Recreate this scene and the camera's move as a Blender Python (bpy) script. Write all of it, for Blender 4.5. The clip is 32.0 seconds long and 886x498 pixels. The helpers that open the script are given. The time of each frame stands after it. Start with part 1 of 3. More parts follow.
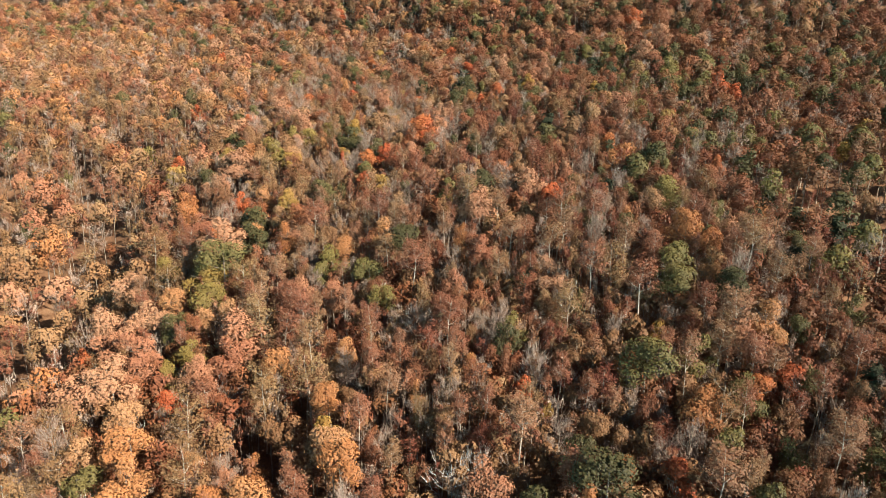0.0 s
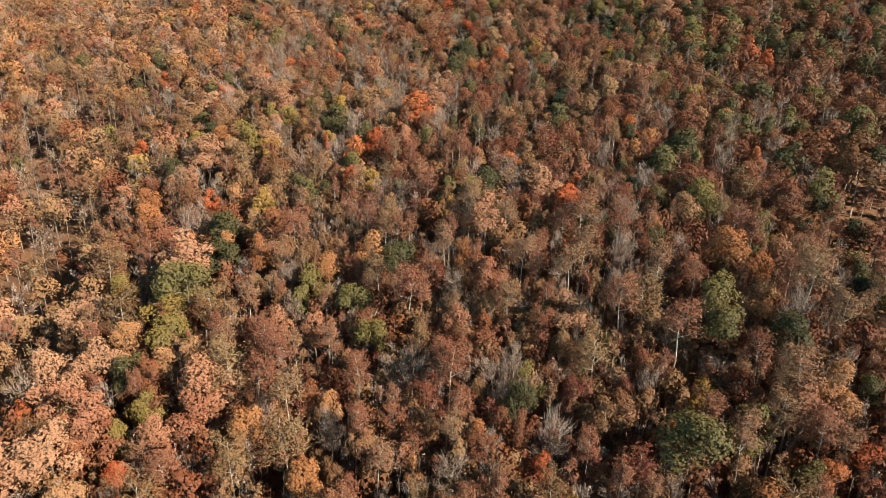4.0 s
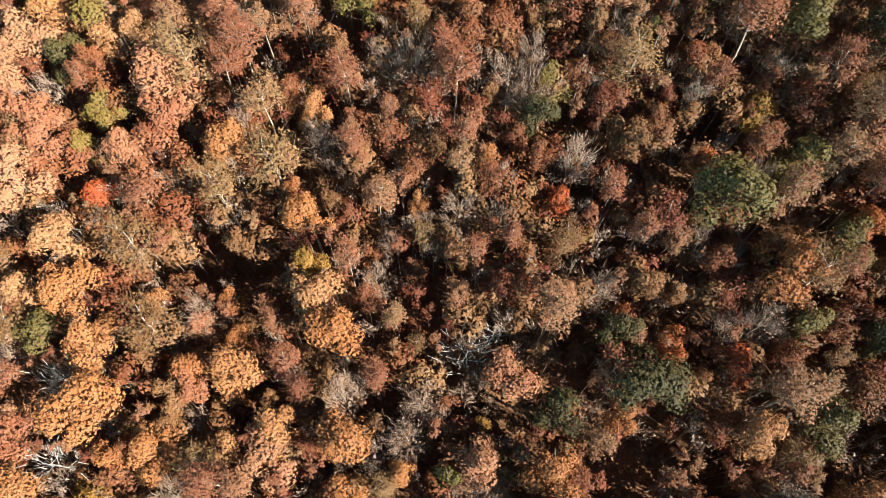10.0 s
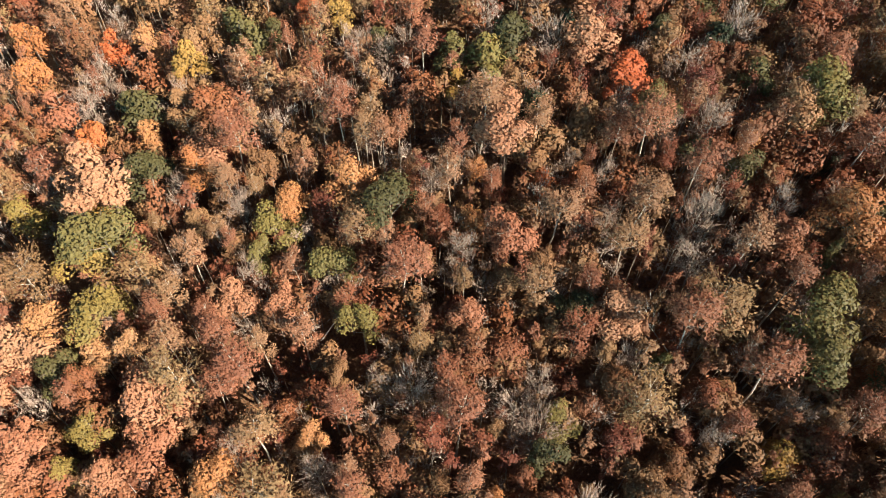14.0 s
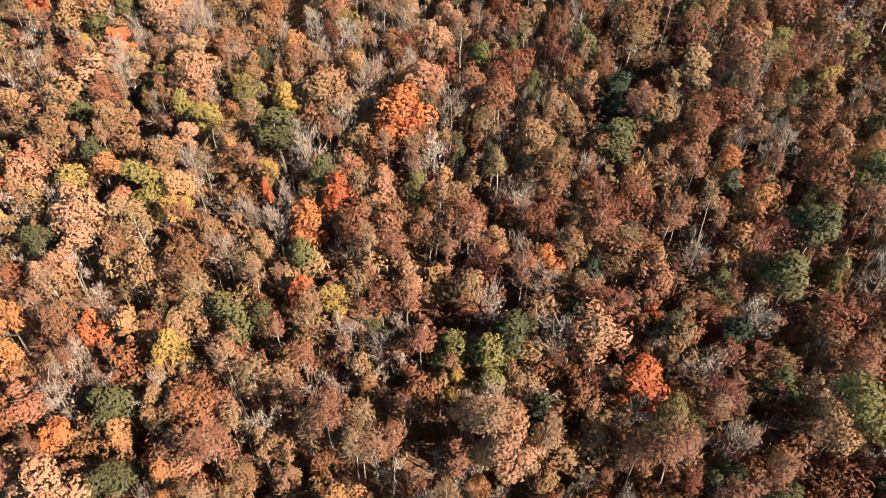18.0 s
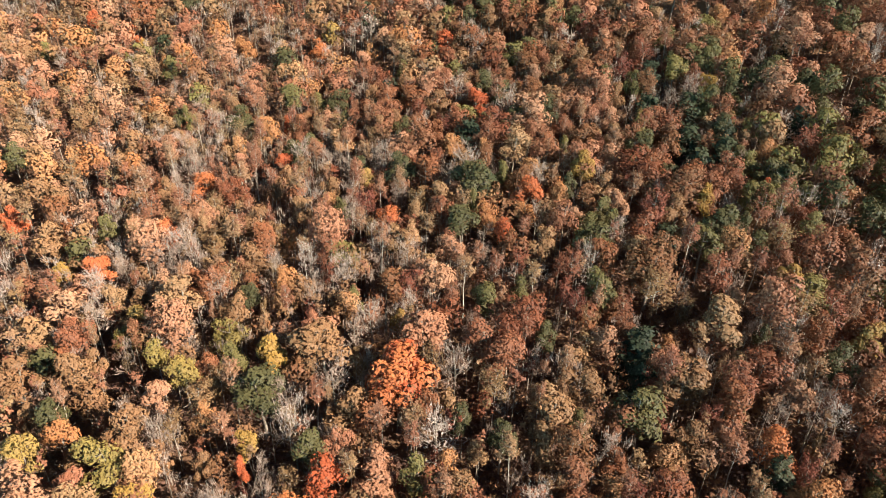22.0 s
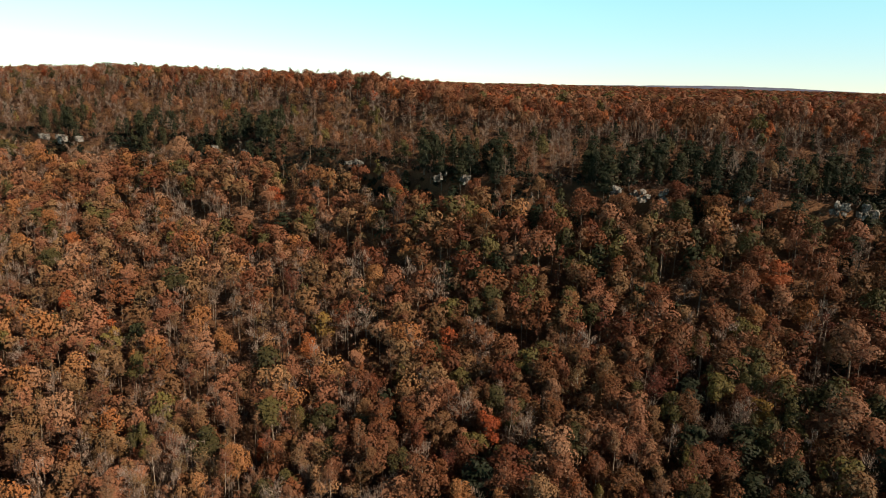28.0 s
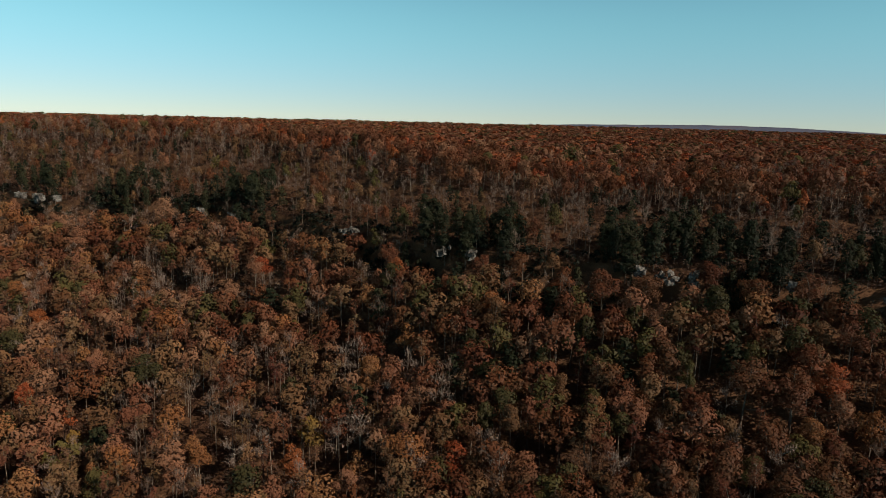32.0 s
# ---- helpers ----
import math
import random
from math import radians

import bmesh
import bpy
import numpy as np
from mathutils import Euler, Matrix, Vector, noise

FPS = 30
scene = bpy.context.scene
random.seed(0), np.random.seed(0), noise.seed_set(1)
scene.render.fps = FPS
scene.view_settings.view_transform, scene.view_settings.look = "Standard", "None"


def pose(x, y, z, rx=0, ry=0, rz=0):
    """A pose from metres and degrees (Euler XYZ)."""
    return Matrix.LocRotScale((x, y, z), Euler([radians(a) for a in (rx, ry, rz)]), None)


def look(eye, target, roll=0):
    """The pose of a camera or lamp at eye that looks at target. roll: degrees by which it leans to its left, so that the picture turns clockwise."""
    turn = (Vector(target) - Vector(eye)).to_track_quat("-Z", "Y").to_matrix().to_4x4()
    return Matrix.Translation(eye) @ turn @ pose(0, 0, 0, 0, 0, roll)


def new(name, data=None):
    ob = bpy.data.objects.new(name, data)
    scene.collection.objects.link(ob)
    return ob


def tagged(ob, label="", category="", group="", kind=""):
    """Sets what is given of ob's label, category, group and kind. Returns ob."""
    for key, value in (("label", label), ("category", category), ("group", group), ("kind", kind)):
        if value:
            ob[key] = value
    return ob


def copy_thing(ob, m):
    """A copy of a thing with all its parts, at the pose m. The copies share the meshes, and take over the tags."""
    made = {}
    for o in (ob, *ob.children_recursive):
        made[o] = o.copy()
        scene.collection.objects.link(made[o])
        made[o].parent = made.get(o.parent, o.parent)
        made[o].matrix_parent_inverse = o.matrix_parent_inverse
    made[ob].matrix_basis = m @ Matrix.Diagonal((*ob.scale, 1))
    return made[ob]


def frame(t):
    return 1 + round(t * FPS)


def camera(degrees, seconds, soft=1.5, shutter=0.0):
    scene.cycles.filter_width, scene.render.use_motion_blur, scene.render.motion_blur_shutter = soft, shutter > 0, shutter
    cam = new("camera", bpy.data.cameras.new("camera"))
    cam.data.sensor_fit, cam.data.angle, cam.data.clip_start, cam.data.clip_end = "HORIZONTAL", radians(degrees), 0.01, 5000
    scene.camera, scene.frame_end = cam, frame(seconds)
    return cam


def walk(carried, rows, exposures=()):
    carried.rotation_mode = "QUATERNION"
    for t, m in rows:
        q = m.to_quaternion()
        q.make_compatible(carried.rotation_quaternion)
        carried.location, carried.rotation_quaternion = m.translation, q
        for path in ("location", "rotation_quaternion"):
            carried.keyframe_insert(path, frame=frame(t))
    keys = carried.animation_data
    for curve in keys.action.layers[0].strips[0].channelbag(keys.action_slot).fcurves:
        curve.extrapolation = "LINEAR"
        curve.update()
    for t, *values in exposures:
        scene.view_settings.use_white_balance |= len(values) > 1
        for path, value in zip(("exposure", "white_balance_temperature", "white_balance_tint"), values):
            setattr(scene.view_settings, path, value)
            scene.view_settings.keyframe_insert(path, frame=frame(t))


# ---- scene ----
cam = camera(65.3, 32.0, 0.9)
METRES, EYE, TILT, LEAN, TURN = 250.0, 100.0, -16.2, -1.5, 0.0
ROWS = [
    (0.0, 0.0, 0.0, 0.0, 0.0, 0.0, -0.0),
    (0.5, -0.001, 0.0148, 0.0097, -0.02, 1.13, 0.03),
    (1.0, -0.0014, 0.0296, 0.0197, -0.01, 2.24, 0.02),
    (1.5, -0.0019, 0.0437, 0.0296, -0.03, 3.28, 0.01),
    (2.0, -0.0022, 0.0575, 0.0393, -0.08, 4.31, -0.0),
    (2.5, -0.0025, 0.0708, 0.0485, -0.16, 5.27, -0.02),
    (4.5, -0.0053, 0.122, 0.084, -0.57, -11.42, 0.21),
    (5.0, -0.0053, 0.1347, 0.0932, -0.6, -18.13, 0.35),
    (5.5, -0.0057, 0.1471, 0.103, -0.68, -24.69, 0.45),
    (6.0, -0.0058, 0.1595, 0.1126, -0.73, -31.12, 0.6),
    (6.5, -0.006, 0.1715, 0.1223, -0.78, -37.57, 0.72),
    (7.0, -0.0057, 0.1843, 0.1326, -0.81, -44.27, 0.88),
    (7.5, -0.0056, 0.1968, 0.1423, -0.88, -49.37, 0.97),
    (8.0, -0.0053, 0.2096, 0.1519, -0.89, -51.95, 1.05),
    (8.5, -0.0052, 0.222, 0.1614, -0.89, -52.07, 1.07),
    (9.0, -0.0052, 0.2347, 0.1712, -0.89, -51.57, 1.09),
    (9.5, -0.0051, 0.247, 0.1805, -0.9, -50.47, 1.1),
    (10.0, -0.0055, 0.2594, 0.1901, -0.96, -49.02, 1.06),
    (10.5, -0.005, 0.2716, 0.1992, -0.93, -47.52, 1.1),
    (11.0, -0.0047, 0.284, 0.2082, -0.9, -46.05, 1.12),
    (11.5, -0.0051, 0.296, 0.2173, -0.93, -44.58, 1.07),
    (12.0, -0.0051, 0.308, 0.2261, -0.93, -43.11, 1.03),
    (12.5, -0.0046, 0.3203, 0.2353, -0.9, -41.69, 1.05),
    (13.0, -0.0046, 0.3326, 0.2448, -0.89, -40.31, 1.03),
    (13.5, -0.0043, 0.3446, 0.2538, -0.89, -38.87, 1.03),
    (14.0, -0.0041, 0.3566, 0.2629, -0.88, -37.48, 1.04),
    (14.5, -0.0037, 0.3681, 0.2719, -0.88, -36.02, 1.04),
    (16.5, -0.0023, 0.4158, 0.3093, -0.85, -30.29, 0.89),
    (17.0, -0.0023, 0.4276, 0.3183, -0.88, -28.86, 0.87),
    (17.5, -0.0018, 0.4392, 0.327, -0.86, -27.38, 0.86),
    (18.0, -0.0015, 0.4511, 0.336, -0.86, -25.96, 0.83),
    (18.5, -0.0015, 0.4629, 0.3451, -0.9, -24.56, 0.78),
    (19.0, -0.0015, 0.4747, 0.3537, -0.92, -23.09, 0.75),
    (19.5, -0.0016, 0.4871, 0.3631, -0.93, -21.7, 0.73),
    (20.0, -0.0019, 0.4995, 0.3725, -0.94, -20.32, 0.69),
    (20.5, -0.002, 0.5121, 0.3817, -0.95, -18.91, 0.68),
    (21.0, -0.002, 0.5249, 0.391, -0.93, -17.51, 0.66),
    (21.5, -0.0029, 0.5376, 0.4003, -0.98, -16.14, 0.6),
    (22.0, -0.0032, 0.5502, 0.4094, -1.0, -14.78, 0.58),
    (22.5, -0.0034, 0.5625, 0.4187, -1.02, -13.41, 0.55),
    (23.0, -0.0037, 0.575, 0.4278, -1.03, -12.0, 0.54),
    (23.5, -0.0037, 0.5872, 0.4369, -1.03, -10.56, 0.54),
    (24.0, -0.0041, 0.5992, 0.446, -1.05, -9.09, 0.51),
    (24.5, -0.0042, 0.6111, 0.455, -1.06, -7.61, 0.48),
    (25.0, -0.0044, 0.6228, 0.464, -1.1, -6.11, 0.46),
    (25.5, -0.0045, 0.6345, 0.4727, -1.11, -4.58, 0.45),
    (26.0, -0.0048, 0.6465, 0.4817, -1.13, -3.05, 0.42),
    (26.5, -0.0054, 0.6586, 0.4907, -1.16, -1.53, 0.4),
    (28.5, -0.0079, 0.7099, 0.527, -1.24, 3.6, 0.36),
    (29.0, -0.0084, 0.7229, 0.5369, -1.26, 4.09, 0.36),
    (29.5, -0.0089, 0.736, 0.5463, -1.29, 4.59, 0.35),
    (30.0, -0.0098, 0.7494, 0.5558, -1.31, 5.08, 0.33),
    (30.5, -0.0106, 0.7629, 0.5654, -1.33, 5.41, 0.34),
    (31.0, -0.0115, 0.7764, 0.5749, -1.36, 5.63, 0.34),
    (31.5, -0.0123, 0.7899, 0.5847, -1.39, 5.66, 0.36),
    (32.0, -0.0129, 0.8034, 0.5943, -1.38, 5.68, 0.37),
]
# seconds, stops, kelvin, tint
EXPOSURES = [(0.0, 1.7, 6450, 10), (1.0, 1.58, 6450, 10), (2.5, 1.2, 6500, 10), (5.0, 1.62, 6550, 11), (6.5, 1.92, 6500, 10), (17.0, 1.92, 6450, 10), (22.0, 1.9, 6200, 9), (24.0, 1.85, 6000, 8),
             (26.0, 1.68, 6000, 8), (28.5, -0.15, 7600, 20), (29.5, -0.38, 7200, 18), (31.0, -0.6, 6800, 17), (32.0, -0.7, 6750, 16)]
walk(cam, [(t, pose(0, 0, EYE, TILT, LEAN, TURN) @ pose(METRES * x, METRES * y, METRES * z, 90 + pitch, roll, yaw)) for t, x, y, z, yaw, pitch, roll in ROWS], EXPOSURES)

# ---- world and sun ----
SUN_EL, SUN_AZ = 32.0, 122.0        # azimuth clockwise from +y
world = bpy.data.worlds.new("world")
scene.world = world
world.use_nodes = True
wn = world.node_tree
sky = wn.nodes.new("ShaderNodeTexSky")
sky.sky_type = "NISHITA"
sky.sun_disc = False
sky.sun_elevation, sky.sun_rotation = radians(SUN_EL), radians(SUN_AZ)
sky.altitude, sky.air_density, sky.dust_density, sky.ozone_density = 300, 0.75, 0.0, 0.6
place = wn.nodes.new("ShaderNodeTexCoord")
split = wn.nodes.new("ShaderNodeSeparateXYZ")
haze = wn.nodes.new("ShaderNodeValToRGB")         # pale haze low in the sky
for pos, col in ((0.0, (0.53, 0.67, 0.78)), (0.16, (0.66, 1.15, 0.97)), (0.40, (0.065, 0.083, 0.095))):
    e = haze.color_ramp.elements[0] if pos == 0 else haze.color_ramp.elements.new(pos)
    e.position, e.color = pos, (*col, 1)
haze.color_ramp.elements[-1].color = (0.065, 0.083, 0.095, 1)
haze.color_ramp.interpolation = "EASE"
wn.links.new(place.outputs["Generated"], split.inputs[0])
wn.links.new(split.outputs[2], haze.inputs[0])
tone = wn.nodes.new("ShaderNodeVectorMath")
tone.operation = "MULTIPLY"
wn.links.new(sky.outputs[0], tone.inputs[0])
wn.links.new(haze.outputs[0], tone.inputs[1])
wn.links.new(tone.outputs[0], wn.nodes["Background"].inputs[0])
wn.nodes["Background"].inputs[1].default_value = 0.18
sun = new("sun", bpy.data.lights.new("sun", "SUN"))
sun.data.energy, sun.data.angle, sun.data.color = 5.0, radians(0.53), (1.0, 0.905, 0.745)
sa, se = radians(SUN_AZ), radians(SUN_EL)
sun.matrix_world = look((0, 0, 300), (-math.sin(sa) * math.cos(se), -math.cos(sa) * math.cos(se), 300 - math.sin(se)))


# ---- materials ----
def mat_base(name, rough):
    m = bpy.data.materials.new(name)
    m.use_nodes = True
    nt = m.node_tree
    b = nt.nodes["Principled BSDF"]
    b.inputs["Roughness"].default_value = rough
    return m, nt, b


def ramp(nt, stops):
    r = nt.nodes.new("ShaderNodeValToRGB")
    e = r.color_ramp.elements
    e[0].position, e[0].color = stops[0][0], (*stops[0][1], 1)
    e[1].position, e[1].color = stops[-1][0], (*stops[-1][1], 1)
    for p, c in stops[1:-1]:
        n = e.new(p)
        n.color = (*c, 1)
    return r


def math_node(nt, op, a, b):
    n = nt.nodes.new("ShaderNodeMath")
    n.operation = op
    for i, v in enumerate((a, b)):
        if isinstance(v, (int, float)):
            n.inputs[i].default_value = v
        elif v is not None:
            nt.links.new(v, n.inputs[i])
    return n.outputs[0]


def mix_col(nt, kind, fac, a, b):
    n = nt.nodes.new("ShaderNodeMix")
    n.data_type, n.blend_type = "RGBA", kind
    for i, v in ((0, fac), (6, a), (7, b)):
        if isinstance(v, (int, float)):
            n.inputs[i].default_value = v
        elif isinstance(v, tuple):
            n.inputs[i].default_value = (*v, 1)
        else:
            nt.links.new(v, n.inputs[i])
    return n.outputs[2]


def noise_tex(nt, scale, detail=3.0):
    t = nt.nodes.new("ShaderNodeTexNoise")
    t.inputs["Scale"].default_value, t.inputs["Detail"].default_value = scale, detail
    g = nt.nodes.new("ShaderNodeNewGeometry")
    nt.links.new(g.outputs["Position"], t.inputs["Vector"])
    return t.outputs["Fac"]


def leaf_mat(name, stops, through_light=0.12):
    """Foliage: one hue a tree, a little different a leaf clump, with leaf-sized mottling that also paints dark gaps
    between leaves.
    """
    m, nt, b = mat_base(name, 0.62)
    oi = nt.nodes.new("ShaderNodeObjectInfo")
    at = nt.nodes.new("ShaderNodeAttribute")
    at.attribute_name = "tint"
    ge = nt.nodes.new("ShaderNodeNewGeometry")
    r = math_node(nt, "FRACT", math_node(nt, "ADD", oi.outputs["Random"], at.outputs["Fac"]), None)
    wob = math_node(nt, "MULTIPLY", math_node(nt, "SUBTRACT", ge.outputs["Random Per Island"], 0.5), 0.16)
    cl = nt.nodes.new("ShaderNodeClamp")
    nt.links.new(math_node(nt, "ADD", math_node(nt, "ADD", math_node(nt, "MULTIPLY", r, 0.8), 0.1), wob), cl.inputs[0])
    rp = ramp(nt, [(p, (c[0] * 0.635, c[1] * 0.53, c[2] * 0.535)) for p, c in stops])
    nt.links.new(cl.outputs[0], rp.inputs[0])
    # mottling also puts the shade of gaps between leaves into the colour
    fine = math_node(nt, "ADD", math_node(nt, "MULTIPLY", noise_tex(nt, 3.6, 3.0), 1.65), 0.175)
    col = mix_col(nt, "MULTIPLY", 1.0, rp.outputs[0], (1, 1, 1))
    n = nt.nodes.new("ShaderNodeVectorMath")
    n.operation = "SCALE"
    nt.links.new(col, n.inputs[0])
    nt.links.new(fine, n.inputs["Scale"])
    nt.links.new(n.outputs[0], b.inputs["Base Color"])
    b.inputs["Specular IOR Level"].default_value = 0.2
    b.inputs["Diffuse Roughness"].default_value = 1.0
    bn = nt.nodes.new("ShaderNodeBump")
    bn.inputs["Strength"].default_value, bn.inputs["Distance"].default_value = 0.7, 0.3
    nt.links.new(noise_tex(nt, 1.9, 3.0), bn.inputs["Height"])
    nt.links.new(bn.outputs[0], b.inputs["Normal"])
    tr = nt.nodes.new("ShaderNodeBsdfTranslucent")
    nt.links.new(n.outputs[0], tr.inputs[0])
    mx = nt.nodes.new("ShaderNodeMixShader")
    mx.inputs[0].default_value = through_light
    nt.links.new(b.outputs[0], mx.inputs[1])
    nt.links.new(tr.outputs[0], mx.inputs[2])
    nt.links.new(mx.outputs[0], nt.nodes["Material Output"].inputs[0])
    return m


def rough_mat(name, stops, scale, rough=0.9, bump=0.0, scale2=None):
    """A mottled matt surface: coarse stains and fine grain."""
    m, nt, b = mat_base(name, rough)
    a = noise_tex(nt, scale, 4.0)
    c = noise_tex(nt, scale2 or scale * 7, 3.0)
    f = math_node(nt, "ADD", math_node(nt, "MULTIPLY", a, 0.55), math_node(nt, "MULTIPLY", c, 0.45))
    rp = ramp(nt, stops)
    nt.links.new(f, rp.inputs[0])
    nt.links.new(rp.outputs[0], b.inputs["Base Color"])
    b.inputs["Specular IOR Level"].default_value = 0.2
    if bump:
        bn = nt.nodes.new("ShaderNodeBump")
        bn.inputs["Strength"].default_value, bn.inputs["Distance"].default_value = 0.8, bump
        nt.links.new(c, bn.inputs["Height"])
        nt.links.new(bn.outputs[0], b.inputs["Normal"])
    return m


M_RUSSET = leaf_mat("russet_leaves", [(0, (0.18, 0.062, 0.032)), (0.2, (0.27, 0.105, 0.048)), (0.4, (0.34, 0.16, 0.082)), (0.6, (0.24, 0.135, 0.06)), (0.8, (0.32, 0.13, 0.054)), (1, (0.38, 0.2, 0.1))])
M_ORANGE = leaf_mat("orange_leaves", [(0, (0.46, 0.2, 0.072)), (0.35, (0.52, 0.27, 0.105)), (0.7, (0.55, 0.32, 0.14)), (1, (0.54, 0.36, 0.185))])
M_TAN = leaf_mat("tan_leaves", [(0, (0.26, 0.15, 0.07)), (0.5, (0.36, 0.225, 0.105)), (1, (0.42, 0.29, 0.145))])
M_OLIVE = leaf_mat("olive_leaves", [(0, (0.075, 0.082, 0.034)), (0.45, (0.145, 0.145, 0.054)), (0.75, (0.22, 0.21, 0.07)), (1, (0.31, 0.275, 0.08))])
M_GOLD = leaf_mat("olive_gold_leaves", [(0, (0.24, 0.205, 0.06)), (0.5, (0.33, 0.275, 0.078)), (1, (0.42, 0.31, 0.09))])
M_PINK = leaf_mat("salmon_leaves", [(0, (0.37, 0.16, 0.085)), (0.5, (0.49, 0.265, 0.145)), (1, (0.53, 0.345, 0.195))])
M_SORREL = leaf_mat("dark_red_leaves", [(0, (0.21, 0.075, 0.052)), (0.5, (0.32, 0.125, 0.07)), (1, (0.36, 0.18, 0.095))], 0.2)
M_ASH = leaf_mat("thin_yellow_brown_leaves", [(0, (0.25, 0.165, 0.078)), (0.5, (0.35, 0.24, 0.11)), (1, (0.36, 0.28, 0.14))], 0.2)
M_GREEN = leaf_mat("dark_needles", [(0.0, (0.032, 0.048, 0.026)), (0.5, (0.052, 0.074, 0.036)), (1.0, (0.092, 0.105, 0.046))], 0.06)
M_RED = leaf_mat("scarlet_leaves", [(0, (0.5, 0.13, 0.05)), (0.5, (0.58, 0.18, 0.066)), (1, (0.58, 0.245, 0.085))])
M_YELLOW = leaf_mat("yellow_leaves", [(0, (0.37, 0.24, 0.06)), (0.5, (0.46, 0.31, 0.075)), (1, (0.42, 0.32, 0.11))])
M_FUZZ = leaf_mat("sparse_brown_leaves", [(0, (0.28, 0.125, 0.075)), (0.4, (0.36, 0.18, 0.1)), (0.7, (0.38, 0.24, 0.135)), (1, (0.33, 0.245, 0.115))], 0.2)
M_TWIG = leaf_mat("bare_twigs", [(0, (0.31, 0.25, 0.19)), (0.5, (0.46, 0.39, 0.3)), (1, (0.56, 0.51, 0.42))], 0.0)
M_BARK = rough_mat("grey_bark", [(0.3, (0.10, 0.078, 0.06)), (0.5, (0.20, 0.155, 0.12)), (0.7, (0.36, 0.30, 0.24))], 0.8, bump=0.03)
M_PALE = rough_mat("pale_bark", [(0.3, (0.20, 0.16, 0.125)), (0.5, (0.34, 0.285, 0.23)), (0.7, (0.50, 0.44, 0.37))], 0.8, bump=0.03)
M_WHITE = rough_mat("bleached_wood", [(0.3, (0.26, 0.245, 0.225)), (0.7, (0.50, 0.48, 0.45))], 1.5, bump=0.02)
M_LITTER = rough_mat("leaf_litter", [(0.3, (0.05, 0.026, 0.017)), (0.45, (0.13, 0.066, 0.035)), (0.6, (0.22, 0.115, 0.06)), (0.75, (0.29, 0.18, 0.105))], 0.12, bump=0.12, scale2=2.5)
M_SHRUB = leaf_mat("undergrowth_twigs", [(0, (0.13, 0.08, 0.055)), (0.5, (0.22, 0.135, 0.09)), (1, (0.29, 0.205, 0.145))], 0.1)
M_LAUREL = leaf_mat("laurel_leaves", [(0.0, (0.018, 0.028, 0.017)), (0.5, (0.032, 0.045, 0.024)), (1.0, (0.06, 0.066, 0.036))], 0.06)
M_ROCK = rough_mat("pale_sandstone", [(0.3, (0.035, 0.032, 0.028)), (0.46, (0.10, 0.09, 0.08)), (0.56, (0.24, 0.225, 0.20)), (0.68, (0.36, 0.34, 0.31)), (0.85, (0.16, 0.135, 0.105))], 0.3, bump=0.25, scale2=1.6)
# blue of distance haze put into the hills' base colour
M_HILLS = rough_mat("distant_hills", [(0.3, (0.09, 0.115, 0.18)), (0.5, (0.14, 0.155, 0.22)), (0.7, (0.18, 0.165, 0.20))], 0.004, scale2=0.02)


# ---- lay of the land ----
def cliff_line(x):
    """The y of the ledge of cliffs that follows the hill's contour."""
    return np.interp(x, (-900, -420, -230, -121, -39, 6, 79, 145, 330, 900), (1000, 745, 648, 603, 549, 502, 468, 442, 385, 230))


def smooth(a, b, v):
    u = np.clip((v - a) / (b - a), 0, 1)
    return u * u * (3 - 2 * u)


def ground_z(x, y):
    """The height of the forest floor."""
    x, y = np.asarray(x, float), np.asarray(y, float)
    d = y - cliff_line(x)
    low = np.interp(d, (-2500, -1000, -620, -520, -476, -416, -388, -310, -271, -185, -135, -110, -60, -40, -4),
                    (-120, -70, -34, -15, -5, 10, 17.5, 43, 50, 66.5, 75, 82, 94, 107, 123))
    low = low + (1 - smooth(-62, 12, x)) * np.interp(d, (-900, -520, -420, -120, -30), (1, 6, 5.5, 4, 0))
    crest = 166 - 12 * smooth(-90, 110, x) - 15 * smooth(380, 560, -x) - 8 * smooth(180, 300, x)
    high = 137 + (crest - 137) * smooth(0, 85, d) + (151 - crest) * smooth(110, 420, d)
    step = smooth(-5, 3, d)
    h = low * (1 - step) + high * step
    for k, (s, amp) in enumerate(((55.0, 2.2), (17.0, 0.7))):
        h = h + amp * np.sin(x / s + 1.3 * k + 0.6 * np.sin(y / s * 0.8)) * np.cos(y / s * 0.9 + 0.4 * k)
    far = np.hypot(x, y)
    h = h - 22 * smooth(330, 700, -x) * smooth(60, 200, d) * (1 - smooth(900, 2000, far))
    return h + 16 * smooth(900, 3300, far) * (0.75 + 0.25 * np.sin(x / 700 + 1.0))


def soft_normals(v, f, mid=None, share=0.6):
    """Normals at the corners; mid: the middle of a crown, round which its leaves turn outwards."""
    q = v[f]
    n = np.cross(q[:, 1] - q[:, 0], q[:, 2] - q[:, 0])
    n /= np.maximum(np.linalg.norm(n, axis=1, keepdims=True), 1e-9)
    out = np.zeros_like(v)
    for k in range(3):
        np.add.at(out, f[:, k], n)
    out /= np.maximum(np.linalg.norm(out, axis=1, keepdims=True), 1e-9)
    if mid is not None:
        o = v - (0, 0, mid)
        o /= np.maximum(np.linalg.norm(o, axis=1, keepdims=True), 1e-9)
        out = out * (1 - share) + o * share
        out /= np.maximum(np.linalg.norm(out, axis=1, keepdims=True), 1e-9)
    return out


